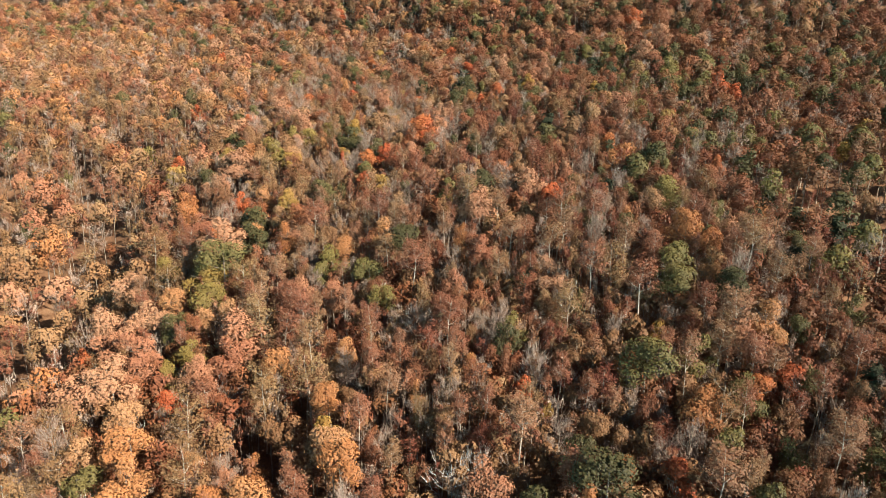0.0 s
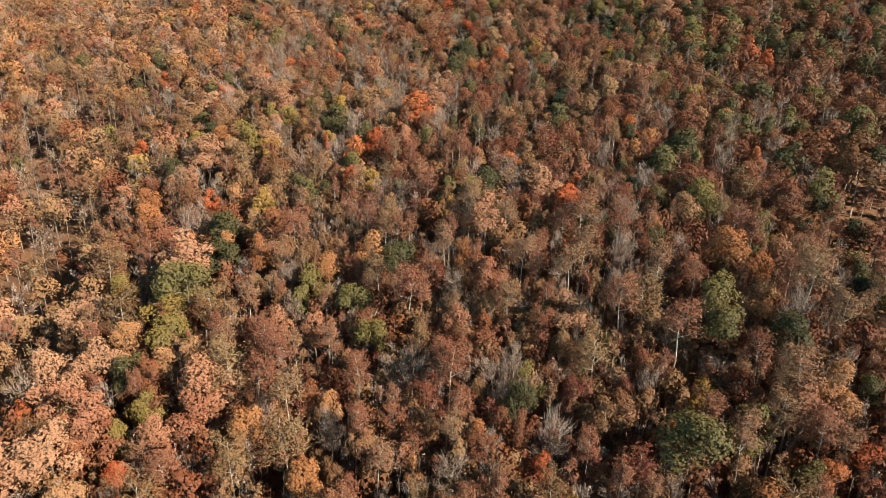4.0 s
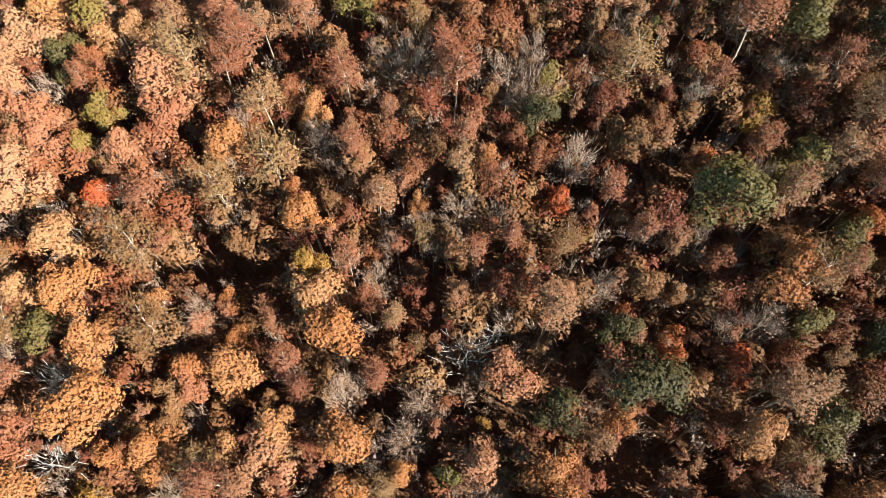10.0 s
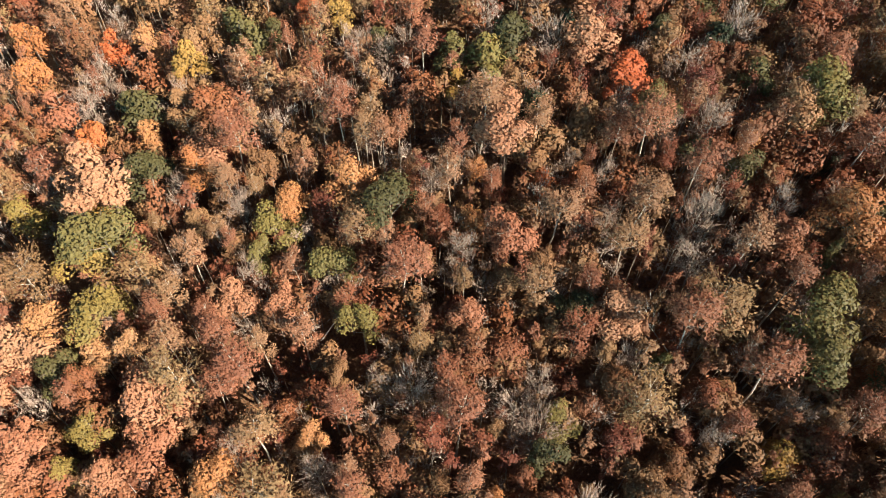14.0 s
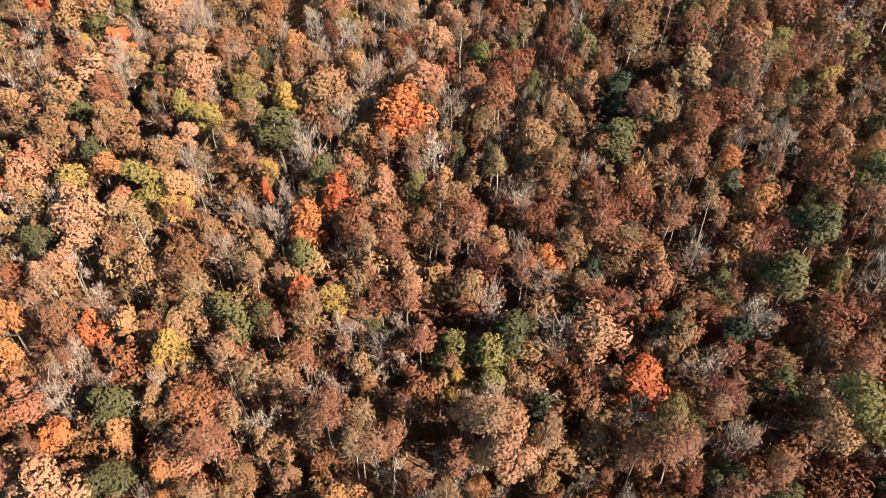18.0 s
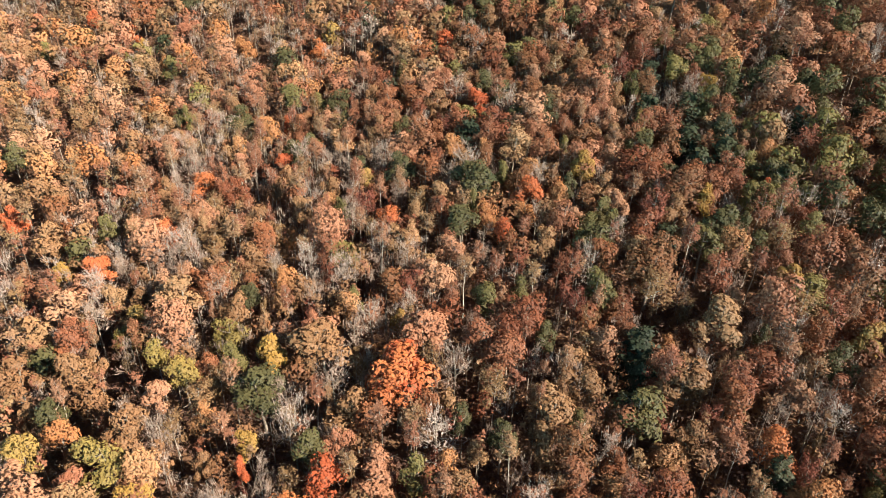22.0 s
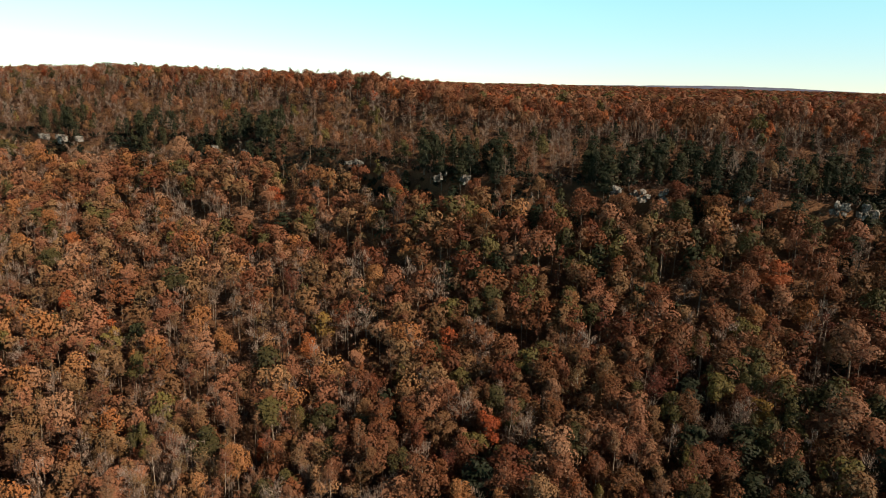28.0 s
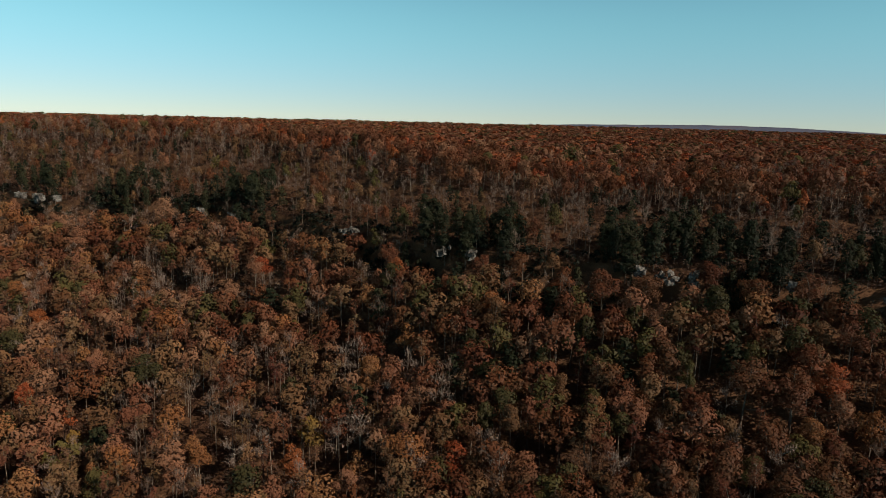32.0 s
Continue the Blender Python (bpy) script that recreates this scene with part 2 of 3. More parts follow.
def mesh_from(name, verts, faces, mats, index=None, tint=None, normals=None):
    """A mesh from arrays of corners and of triangles or quads."""
    me = bpy.data.meshes.new(name)
    verts, faces = np.asarray(verts, np.float32), np.asarray(faces, np.int32)
    k = faces.shape[1]
    me.vertices.add(len(verts))
    me.vertices.foreach_set("co", verts.ravel())
    me.loops.add(faces.size)
    me.loops.foreach_set("vertex_index", faces.ravel())
    me.polygons.add(len(faces))
    me.polygons.foreach_set("loop_start", np.arange(0, faces.size, k, dtype=np.int32))
    if index is not None:
        me.polygons.foreach_set("material_index", np.asarray(index, np.int32))
    for m in mats:
        me.materials.append(m)
    if tint is not None:
        a = me.attributes.new("tint", "FLOAT", "POINT")
        a.data.foreach_set("value", np.asarray(tint, np.float32))
    me.update(calc_edges=True)
    if normals is not None:
        me.polygons.foreach_set("use_smooth", np.ones(len(faces), bool))
        a = me.attributes.new("custom_normal", "FLOAT_VECTOR", "POINT")
        a.data.foreach_set("vector", np.asarray(normals, np.float32).ravel())
        me.update()
    return me


def grid_steps(lo, hi, fine, far_lo, far_hi, grow=1.35):
    mid = list(np.arange(lo, hi + 0.1, fine))
    a, s = lo, fine
    while a > far_lo:
        s *= grow
        a -= s
        mid.insert(0, a)
    a, s = hi, fine
    while a < far_hi:
        s *= grow
        a += s
        mid.append(a)
    return np.array(mid)


gx, gy = grid_steps(-480, 480, 6, -4600, 4600), grid_steps(-60, 780, 6, -1500, 4600)
GX, GY = np.meshgrid(gx, gy)
GZ = ground_z(GX, GY)
nx, ny = len(gx), len(gy)
gi = np.arange(nx * ny).reshape(ny, nx)
quads = np.stack((gi[:-1, :-1], gi[:-1, 1:], gi[1:, 1:], gi[1:, :-1]), -1).reshape(-1, 4)
ground = new("ground", mesh_from("ground", np.stack((GX, GY, GZ), -1).reshape(-1, 3), quads, [M_LITTER]))
ground.data.polygons.foreach_set("use_smooth", np.ones(len(quads), bool))
tagged(ground, "steep forest floor of brown fallen leaves", "ground", kind="structure")

# hills along the skyline, with distance haze put into their blue colour
hx = np.linspace(-4300, 4300, 140)
hv, hf = [], []
for row, (yy, zz) in enumerate(((4200, -40), (4240, 0.55), (4330, 1.0), (4420, 0.5))):
    for x in hx:
        top = 190 + 10 * math.sin(x / 900 + 0.6) + 9 * math.sin(x / 310 + 2) + 3 * noise.noise((x / 90, 2.0, 0))
        top -= 30 * (1 - float(smooth(150, 1000, x)))
        hv.append((x, yy - 0.00006 * x * x, zz * (top - 140) + 140 if row else 100))
n = len(hx)
for r in range(3):
    for i in range(n - 1):
        hf.append((r * n + i, r * n + i + 1, (r + 1) * n + i + 1, (r + 1) * n + i))
hills = tagged(new("distant_hills", mesh_from("distant_hills", hv, hf, [M_HILLS])), "low wooded hills along the far skyline, distance haze painted blue into their colour", "hills", kind="structure")


# ---- trees ----
rng = np.random.default_rng(7)


def unit(v):
    return v / np.maximum(np.linalg.norm(v, axis=-1, keepdims=True), 1e-6)


def leaf_tris(centre, normal, size, stretch=1.0):
    """A ragged triangle of leaves at each place, square to its normal."""
    n = len(centre)
    nrm = unit(normal)
    a = unit(np.cross(nrm, unit(rng.normal(size=(n, 3)))))
    b = np.cross(nrm, a)
    ang = rng.uniform(0, 6.28, n)
    out = np.empty((n, 3, 3))
    for k in range(3):
        t = ang + k * 2.094 + rng.uniform(-0.35, 0.35, n)
        r = size * rng.uniform(0.75, 1.3, n)
        out[:, k] = centre + a * (np.cos(t) * r * stretch)[:, None] + b * (np.sin(t) * r)[:, None]
    return out.reshape(-1, 3), np.arange(3 * n).reshape(-1, 3)


def twig_tris(base, way, length, width):
    n = len(base)
    way = unit(way)
    side = unit(np.cross(way, rng.normal(size=(n, 3)))) * (width / 2)[:, None]
    out = np.stack((base - side, base + side, base + way * length[:, None]), 1)
    return out.reshape(-1, 3), np.arange(3 * n).reshape(-1, 3)


def join(pieces):
    vs, fs, o = [], [], 0
    for v, f in pieces:
        vs.append(v)
        fs.append(f + o)
        o += len(v)
    return np.concatenate(vs), np.concatenate(fs)


def tube(points, radii, sides):
    """A tapered limb along points."""
    p, m = np.asarray(points, float), len(points)
    t = unit(np.gradient(p, axis=0))
    ref = np.where(np.abs(t[:, 2:3]) > 0.9, np.array([[1.0, 0, 0]]), np.array([[0, 0, 1.0]]))
    a = unit(np.cross(t, ref))
    b = np.cross(t, a)
    ang = np.arange(sides) * 2 * np.pi / sides
    v = p[:, None] + (a[:, None] * np.cos(ang)[None, :, None] + b[:, None] * np.sin(ang)[None, :, None]) * np.asarray(radii)[:, None, None]
    f = []
    for i in range(m - 1):
        for k in range(sides):
            q, r = i * sides + k, i * sides + (k + 1) % sides
            f += [(q, r, r + sides), (q, r + sides, q + sides)]
    return v.reshape(-1, 3), np.array(f)


def wood(h, spread, low, limbs, girth, sides=6, fork=0, bare=False):
    """Trunk with limbs that reach into the crown; also gives the limbs' outer points."""
    lean = rng.normal(0, 0.35, 2)
    k = 5 if sides > 3 else 3
    zs = np.linspace(-0.6, h * 0.93, k)
    bend = rng.normal(0, 0.22, (k, 2)) * (np.linspace(0, 1, k)[:, None])
    pts = np.column_stack((lean[0] * zs / h + bend[:, 0], lean[1] * zs / h + bend[:, 1], zs))
    out, tips = [tube(pts, girth * np.linspace(1.15, 0.25, k), sides)], []
    for i in range(limbs):
        z = h * (low + (0.9 - low) * (i + 0.5) / limbs)
        ang = i * 2.4 + rng.uniform(-0.5, 0.5)
        reach = spread * rng.uniform(0.6, 0.95) * (1.0 - 0.4 * i / limbs)
        base = np.array([np.interp(z, zs, pts[:, 0]), np.interp(z, zs, pts[:, 1]), z])
        way = np.array([math.cos(ang), math.sin(ang), 0])
        up = rng.uniform(0.5, 1.0)
        q = np.array([base, base + way * reach * 0.5 + (0, 0, reach * 0.3 * up), base + way * reach + (0, 0, reach * 0.85 * up)])
        if not bare:
            out.append(tube(q, girth * np.array([0.42, 0.28, 0.08]), 3))
        tips += [q[1], q[2], (q[1] + q[2]) / 2]
        for s in range(fork):
            a2 = ang + (-0.7, 0.7, 0.2, -0.2)[s]
            e = q[1] + np.array([math.cos(a2), math.sin(a2), 0]) * reach * 0.55 + (0, 0, reach * rng.uniform(0.2, 0.7))
            out.append(tube(np.array([q[1], e]), girth * np.array([0.2, 0.05]), 3))
            tips.append(e)
    return join(out), np.array(tips)


def leafy(h, spread, low, lumps, leaves, size, ruffle=0.4):
    """A broad crown of many clumps of leaves about its lobes, with gaps between them."""
    half = h * (1 - low) / 2
    mid = h - half
    d = unit(rng.normal(size=(lumps, 3)))
    d[:, 2] = np.abs(d[:, 2]) * 1.1 - 0.35
    lobes = unit(d) * rng.uniform(0.45, 0.8, (lumps, 1)) * (spread, spread, half) + (0, 0, mid)
    lobes = np.concatenate((lobes, [(0, 0, mid + half * 0.5), (rng.normal(0, 0.4), 0.3, mid)]))
    rad = spread * rng.uniform(0.30, 0.48, len(lobes))
    w = rad ** 2
    pick = rng.choice(len(lobes), leaves, p=w / w.sum())
    way = unit(rng.normal(size=(leaves, 3)) + (0, 0, 0.45))
    c = lobes[pick] + way * (rad[pick] * rng.uniform(0.72, 1.08, leaves))[:, None]
    return leaf_tris(c, way + rng.normal(0, ruffle, (leaves, 3)), size * rng.uniform(0.6, 1.3, leaves))


def airy(h, spread, low, tips, twigs, leaves, size, thick):
    """A thin crown: twigs that fan from the limbs, and a few leaves."""
    pick = tips[rng.integers(len(tips), size=twigs)]
    axis = np.array([0, 0, h * low])
    way = unit((pick - axis) * (1.3, 1.3, 0.7) + rng.normal(0, spread * 0.5, (twigs, 3)) + (0, 0, spread * 0.2))
    base = pick + rng.normal(0, spread * 0.16, (twigs, 3))
    fan = twig_tris(base, way, spread * rng.uniform(0.25, 0.6, twigs), thick * rng.uniform(0.6, 1.4, twigs))
    if not leaves:
        return fan, None
    pick = tips[rng.integers(len(tips), size=leaves)]
    c = pick + rng.normal(0, spread * 0.19, (leaves, 3)) + (0, 0, spread * 0.15)
    return fan, leaf_tris(c, unit(c - axis) + rng.normal(0, 0.55, (leaves, 3)) + (0, 0, 0.3), size * rng.uniform(0.5, 1.3, leaves), 1.4)


def needles(h, spread, low, tufts, size):
    """An evergreen crown: an open, rounded head of flat sprays."""
    z = rng.uniform(0, 1, tufts)
    tier = np.floor(z * 7)
    a = rng.uniform(0, 6.28, tufts)
    r = spread * np.sqrt(np.maximum(0.06, 1 - (z * 1.15 - 0.25) ** 2)) * np.sqrt(rng.uniform(0.2, 1, tufts)) * (0.72 + 0.3 * np.sin(a * 2 + tier * 2.1))
    c = np.column_stack((np.cos(a) * r, np.sin(a) * r, h * (low + (1 - low) * (0.75 * (tier + 0.5) / 7 + 0.25 * z)) - r * 0.1 + rng.normal(0, 0.35, tufts)))
    way = np.column_stack((np.cos(a) * 0.6, np.sin(a) * 0.6, np.full(tufts, 1.0)))
    return leaf_tris(c, way + rng.normal(0, 0.4, (tufts, 3)), size * rng.uniform(0.6, 1.3, tufts), 1.3)


# kind: crown material, shape, height, spread, where the crown begins, girth, label, category
KINDS = {
    "oak_tree": (M_RUSSET, "leafy", 19.0, 4.2, 0.31, 0.24, "tall oak with a dense crown of russet-brown autumn leaves", "oak tree"),
    "hickory_tree": (M_ORANGE, "leafy", 19.0, 4.3, 0.31, 0.24, "broad hickory with a golden orange autumn crown", "hickory tree"),
    "beech_tree": (M_TAN, "leafy", 18.0, 3.8, 0.31, 0.22, "beech with a dry tan and buff autumn crown", "beech tree"),
    "green_oak_tree": (M_OLIVE, "leafy", 18.5, 4.1, 0.28, 0.24, "oak still in olive green leaf among bare trees", "oak tree"),
    "golden_oak_tree": (M_GOLD, "leafy", 18.5, 4.1, 0.28, 0.24, "oak turning from olive green to gold", "oak tree"),
    "maple_tree": (M_RED, "leafy", 18.0, 3.7, 0.30, 0.22, "maple with a bright scarlet orange crown", "maple tree"),
    "yellow_tree": (M_YELLOW, "leafy", 17.5, 3.5, 0.30, 0.2, "tree with a clear yellow autumn crown", "tree"),
    "chestnut_tree": (M_PINK, "leafy", 18.0, 3.9, 0.31, 0.22, "chestnut oak with a salmon-brown autumn crown", "oak tree"),
    "gum_tree": (M_SORREL, "airy", 17.5, 2.7, 0.5, 0.18, "gum tree with sparse dark red leaves", "gum tree"),
    "ash_tree": (M_ASH, "airy", 18.5, 3.2, 0.46, 0.16, "half-bare ash with thin yellow-brown leaves", "ash tree"),
    "poplar_tree": (M_FUZZ, "airy", 20.5, 2.3, 0.62, 0.15, "slender straight poplar with thin reddish-brown leaves", "poplar tree"),
    "bare_tree": (M_TWIG, "airy", 18.5, 3.6, 0.42, 0.2, "leafless grey tree with a haze of fine twigs", "bare tree"),
    "pine_tree": (M_GREEN, "needles", 14.5, 4.0, 0.3, 0.22, "dark green pine among the autumn trees", "pine tree"),
    "dead_tree": (M_WHITE, "snag", 18.5, 4.4, 0.35, 0.14, "dead tree bleached white with broken bare limbs", "dead tree"),
}


def tree_shape(kind, fine):
    """Wood and crown of one tree of that kind; fine: 3 and 2 along the camera's way, 1 beside it, 0 far off."""
    mat, shape, h, spread, low, girth, _, _ = KINDS[kind]
    h, spread = h * rng.uniform(0.93, 1.07), spread * rng.uniform(0.9, 1.1)
    sides = 6 if fine > 1 else 3
    if fine == 2 and shape == "leafy":
        low -= 0.07
    if fine < 2 and shape == "leafy":
        low, spread = low - 0.10, spread * 1.28
    if shape == "leafy":
        w, _ = wood(h * 0.92, spread, low, (0, 0, 7, 7)[fine], girth, sides)
        c = leafy(h, spread, low, int(rng.integers(8, 14)), *((420, 0.62, 0.2), (680, 0.48, 0.24), (1700, 0.29, 0.28), (2700, 0.225, 0.32))[fine])
    elif shape == "airy":
        w, tips = wood(h * 0.95, spread, low, (5, 5, 9, 9)[fine], girth, sides, 2 if fine > 1 else 0, fine == 0)
        if kind != "bare_tree":
            fan, c = airy(h, spread, low, tips, *((50, 140, 0.36, 0.12), (100, 240, 0.28, 0.085), (260, 480, 0.225, 0.075), (420, 900, 0.165, 0.06))[fine])
            c = join((fan, c))
        else:
            fan, dry = airy(h, spread, low, tips, *((210, 10, 0.3, 0.12), (230, 30, 0.28, 0.10), (470, 80, 0.2, 0.09), (820, 160, 0.15, 0.07))[fine])
            c = join((fan, dry))
    elif shape == "needles":
        w, _ = wood(h * 0.96, spread * 0.6, low, (0, 1, 6, 6)[fine], girth, sides)
        c = needles(h, spread, low, *((220, 0.7), (320, 0.62), (1050, 0.38), (2200, 0.26))[fine])
    else:
        w, tips = wood(h, spread, low, 9, girth, 6, 4)
        c, _ = airy(h, spread, low, tips, 120, 0, 0, 0.10)
    return w, c


def crown_normals(kind, c, share):
    _, shape, h, _, low, _, _, _ = KINDS[kind]
    return soft_normals(*c, h * (1 - 0.62 * (1 - low)), share)


bark = lambda kind: M_WHITE if kind == "dead_tree" else M_PALE if kind in ("poplar_tree", "ash_tree") else M_BARK
protos, used = {}, {}


def plant(kind, x, y, size, lean=1.8):
    """One tree with its roots in the ground."""
    n = used[kind] = used.get(kind, 0) + 1
    v = n % 6 + (6 if y < 195 else 0)
    m = Matrix.Translation((x, y, float(ground_z(x, y)) - 0.1)) @ pose(0, 0, 0, rng.normal(0, 1.8) + (lean if lean > 5 else 0), rng.normal(0, 1.8), rng.uniform(0, 360)) @ Matrix.Diagonal((size, size, (0.62 + 0.38 * size) * rng.uniform(0.94, 1.08), 1))
    if (kind, v) in protos:
        t = copy_thing(protos[kind, v], m)
    else:
        w, c = tree_shape(kind, 3 if y < 195 else 2)
        t = tagged(new(kind), KINDS[kind][6], KINDS[kind][7], "trees of the hillside")
        new("trunk", mesh_from("trunk", *w, [bark(kind)])).parent = t
        new("crown", mesh_from("crown", *c, [KINDS[kind][0]], normals=crown_normals(kind, c, 0.35))).parent = t
        t.matrix_basis = m
        protos[kind, v] = t
    return t


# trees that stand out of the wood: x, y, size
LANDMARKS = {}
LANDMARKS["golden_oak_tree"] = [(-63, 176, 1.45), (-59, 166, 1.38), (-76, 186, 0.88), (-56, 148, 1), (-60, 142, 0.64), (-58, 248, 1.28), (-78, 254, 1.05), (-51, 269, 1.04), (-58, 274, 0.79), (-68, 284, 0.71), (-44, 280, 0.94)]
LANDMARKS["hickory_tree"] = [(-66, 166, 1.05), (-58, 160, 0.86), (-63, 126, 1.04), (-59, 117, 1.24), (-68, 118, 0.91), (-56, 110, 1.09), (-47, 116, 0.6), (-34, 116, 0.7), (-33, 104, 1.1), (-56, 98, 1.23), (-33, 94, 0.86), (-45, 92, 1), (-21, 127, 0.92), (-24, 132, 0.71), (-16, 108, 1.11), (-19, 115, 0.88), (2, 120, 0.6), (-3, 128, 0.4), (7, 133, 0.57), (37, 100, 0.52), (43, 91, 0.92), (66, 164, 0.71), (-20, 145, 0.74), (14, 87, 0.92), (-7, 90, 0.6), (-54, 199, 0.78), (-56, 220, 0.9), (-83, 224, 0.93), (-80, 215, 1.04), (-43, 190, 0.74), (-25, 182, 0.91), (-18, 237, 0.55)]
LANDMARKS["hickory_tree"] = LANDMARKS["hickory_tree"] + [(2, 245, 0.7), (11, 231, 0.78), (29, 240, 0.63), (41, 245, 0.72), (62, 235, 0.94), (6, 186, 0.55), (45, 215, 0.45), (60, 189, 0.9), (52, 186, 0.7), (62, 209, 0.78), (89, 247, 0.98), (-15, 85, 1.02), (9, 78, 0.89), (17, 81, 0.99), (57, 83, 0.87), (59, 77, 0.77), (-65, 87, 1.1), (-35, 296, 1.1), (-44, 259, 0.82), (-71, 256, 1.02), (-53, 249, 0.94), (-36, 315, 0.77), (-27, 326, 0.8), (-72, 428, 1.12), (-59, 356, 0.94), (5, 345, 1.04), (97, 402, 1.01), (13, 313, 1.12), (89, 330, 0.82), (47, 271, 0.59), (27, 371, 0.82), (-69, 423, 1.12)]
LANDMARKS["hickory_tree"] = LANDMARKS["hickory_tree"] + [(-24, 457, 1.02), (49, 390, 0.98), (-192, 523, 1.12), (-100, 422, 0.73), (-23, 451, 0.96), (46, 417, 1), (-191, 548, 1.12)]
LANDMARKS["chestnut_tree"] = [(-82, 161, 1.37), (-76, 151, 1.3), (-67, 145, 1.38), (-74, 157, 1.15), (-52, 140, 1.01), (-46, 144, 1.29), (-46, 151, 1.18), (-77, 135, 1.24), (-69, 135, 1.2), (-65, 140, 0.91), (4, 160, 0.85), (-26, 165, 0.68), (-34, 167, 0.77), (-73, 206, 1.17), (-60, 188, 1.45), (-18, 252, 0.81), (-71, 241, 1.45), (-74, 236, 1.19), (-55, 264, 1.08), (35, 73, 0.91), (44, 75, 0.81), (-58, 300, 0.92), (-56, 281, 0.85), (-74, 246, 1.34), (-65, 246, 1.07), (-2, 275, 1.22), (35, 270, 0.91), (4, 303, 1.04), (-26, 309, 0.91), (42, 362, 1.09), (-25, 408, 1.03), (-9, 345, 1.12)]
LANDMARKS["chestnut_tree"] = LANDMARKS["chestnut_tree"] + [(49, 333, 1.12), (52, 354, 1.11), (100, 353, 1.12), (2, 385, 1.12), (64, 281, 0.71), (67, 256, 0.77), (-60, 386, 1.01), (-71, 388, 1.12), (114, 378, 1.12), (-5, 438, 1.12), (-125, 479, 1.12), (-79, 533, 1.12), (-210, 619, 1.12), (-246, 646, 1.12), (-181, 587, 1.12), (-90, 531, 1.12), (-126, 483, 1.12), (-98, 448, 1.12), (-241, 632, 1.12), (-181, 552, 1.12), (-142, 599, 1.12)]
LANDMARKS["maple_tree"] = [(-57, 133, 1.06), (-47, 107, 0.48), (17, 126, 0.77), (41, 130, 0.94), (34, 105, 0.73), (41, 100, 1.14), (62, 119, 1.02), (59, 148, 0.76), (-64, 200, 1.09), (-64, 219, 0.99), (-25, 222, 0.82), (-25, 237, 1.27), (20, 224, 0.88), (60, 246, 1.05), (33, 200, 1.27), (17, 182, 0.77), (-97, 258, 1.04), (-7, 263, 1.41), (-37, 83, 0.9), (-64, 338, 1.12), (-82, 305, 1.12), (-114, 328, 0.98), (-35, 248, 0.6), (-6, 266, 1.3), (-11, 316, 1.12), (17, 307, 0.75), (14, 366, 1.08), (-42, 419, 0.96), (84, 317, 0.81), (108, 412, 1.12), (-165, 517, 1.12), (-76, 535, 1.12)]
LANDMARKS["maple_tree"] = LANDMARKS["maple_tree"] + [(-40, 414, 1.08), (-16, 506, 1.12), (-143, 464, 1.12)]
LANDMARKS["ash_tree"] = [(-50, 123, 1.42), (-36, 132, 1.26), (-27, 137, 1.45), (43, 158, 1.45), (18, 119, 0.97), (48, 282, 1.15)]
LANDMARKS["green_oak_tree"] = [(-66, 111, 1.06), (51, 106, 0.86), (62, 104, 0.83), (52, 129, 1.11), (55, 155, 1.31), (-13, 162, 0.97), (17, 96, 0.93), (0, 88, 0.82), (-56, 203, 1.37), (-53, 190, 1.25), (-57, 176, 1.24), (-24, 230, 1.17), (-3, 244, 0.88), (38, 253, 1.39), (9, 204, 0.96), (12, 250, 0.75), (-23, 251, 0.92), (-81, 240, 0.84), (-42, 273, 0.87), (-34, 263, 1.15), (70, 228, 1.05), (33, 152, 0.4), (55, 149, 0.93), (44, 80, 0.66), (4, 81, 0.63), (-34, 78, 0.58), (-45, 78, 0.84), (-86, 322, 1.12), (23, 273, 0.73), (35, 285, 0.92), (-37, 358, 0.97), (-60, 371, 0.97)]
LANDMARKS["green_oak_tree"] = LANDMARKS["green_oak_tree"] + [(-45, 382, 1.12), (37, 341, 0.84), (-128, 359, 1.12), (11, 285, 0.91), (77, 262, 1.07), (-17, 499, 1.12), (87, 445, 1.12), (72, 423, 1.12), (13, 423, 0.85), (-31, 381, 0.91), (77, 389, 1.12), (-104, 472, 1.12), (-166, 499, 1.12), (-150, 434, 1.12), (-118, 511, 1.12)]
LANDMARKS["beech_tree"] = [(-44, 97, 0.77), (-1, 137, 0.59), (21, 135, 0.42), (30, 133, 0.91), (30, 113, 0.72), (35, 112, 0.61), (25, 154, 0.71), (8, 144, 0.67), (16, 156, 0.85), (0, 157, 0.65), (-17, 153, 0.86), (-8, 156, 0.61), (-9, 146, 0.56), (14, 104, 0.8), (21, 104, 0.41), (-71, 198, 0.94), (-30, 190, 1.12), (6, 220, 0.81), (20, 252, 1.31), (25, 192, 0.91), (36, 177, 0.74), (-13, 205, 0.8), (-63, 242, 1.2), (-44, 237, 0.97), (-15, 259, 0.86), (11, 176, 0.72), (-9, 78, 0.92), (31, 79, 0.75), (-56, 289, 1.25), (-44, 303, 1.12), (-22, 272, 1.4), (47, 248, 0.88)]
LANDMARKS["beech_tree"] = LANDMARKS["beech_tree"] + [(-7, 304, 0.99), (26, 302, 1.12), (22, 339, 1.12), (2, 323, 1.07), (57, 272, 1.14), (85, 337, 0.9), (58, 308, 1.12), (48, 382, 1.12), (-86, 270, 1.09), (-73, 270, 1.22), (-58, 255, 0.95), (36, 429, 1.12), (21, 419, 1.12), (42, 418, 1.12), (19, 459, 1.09)]
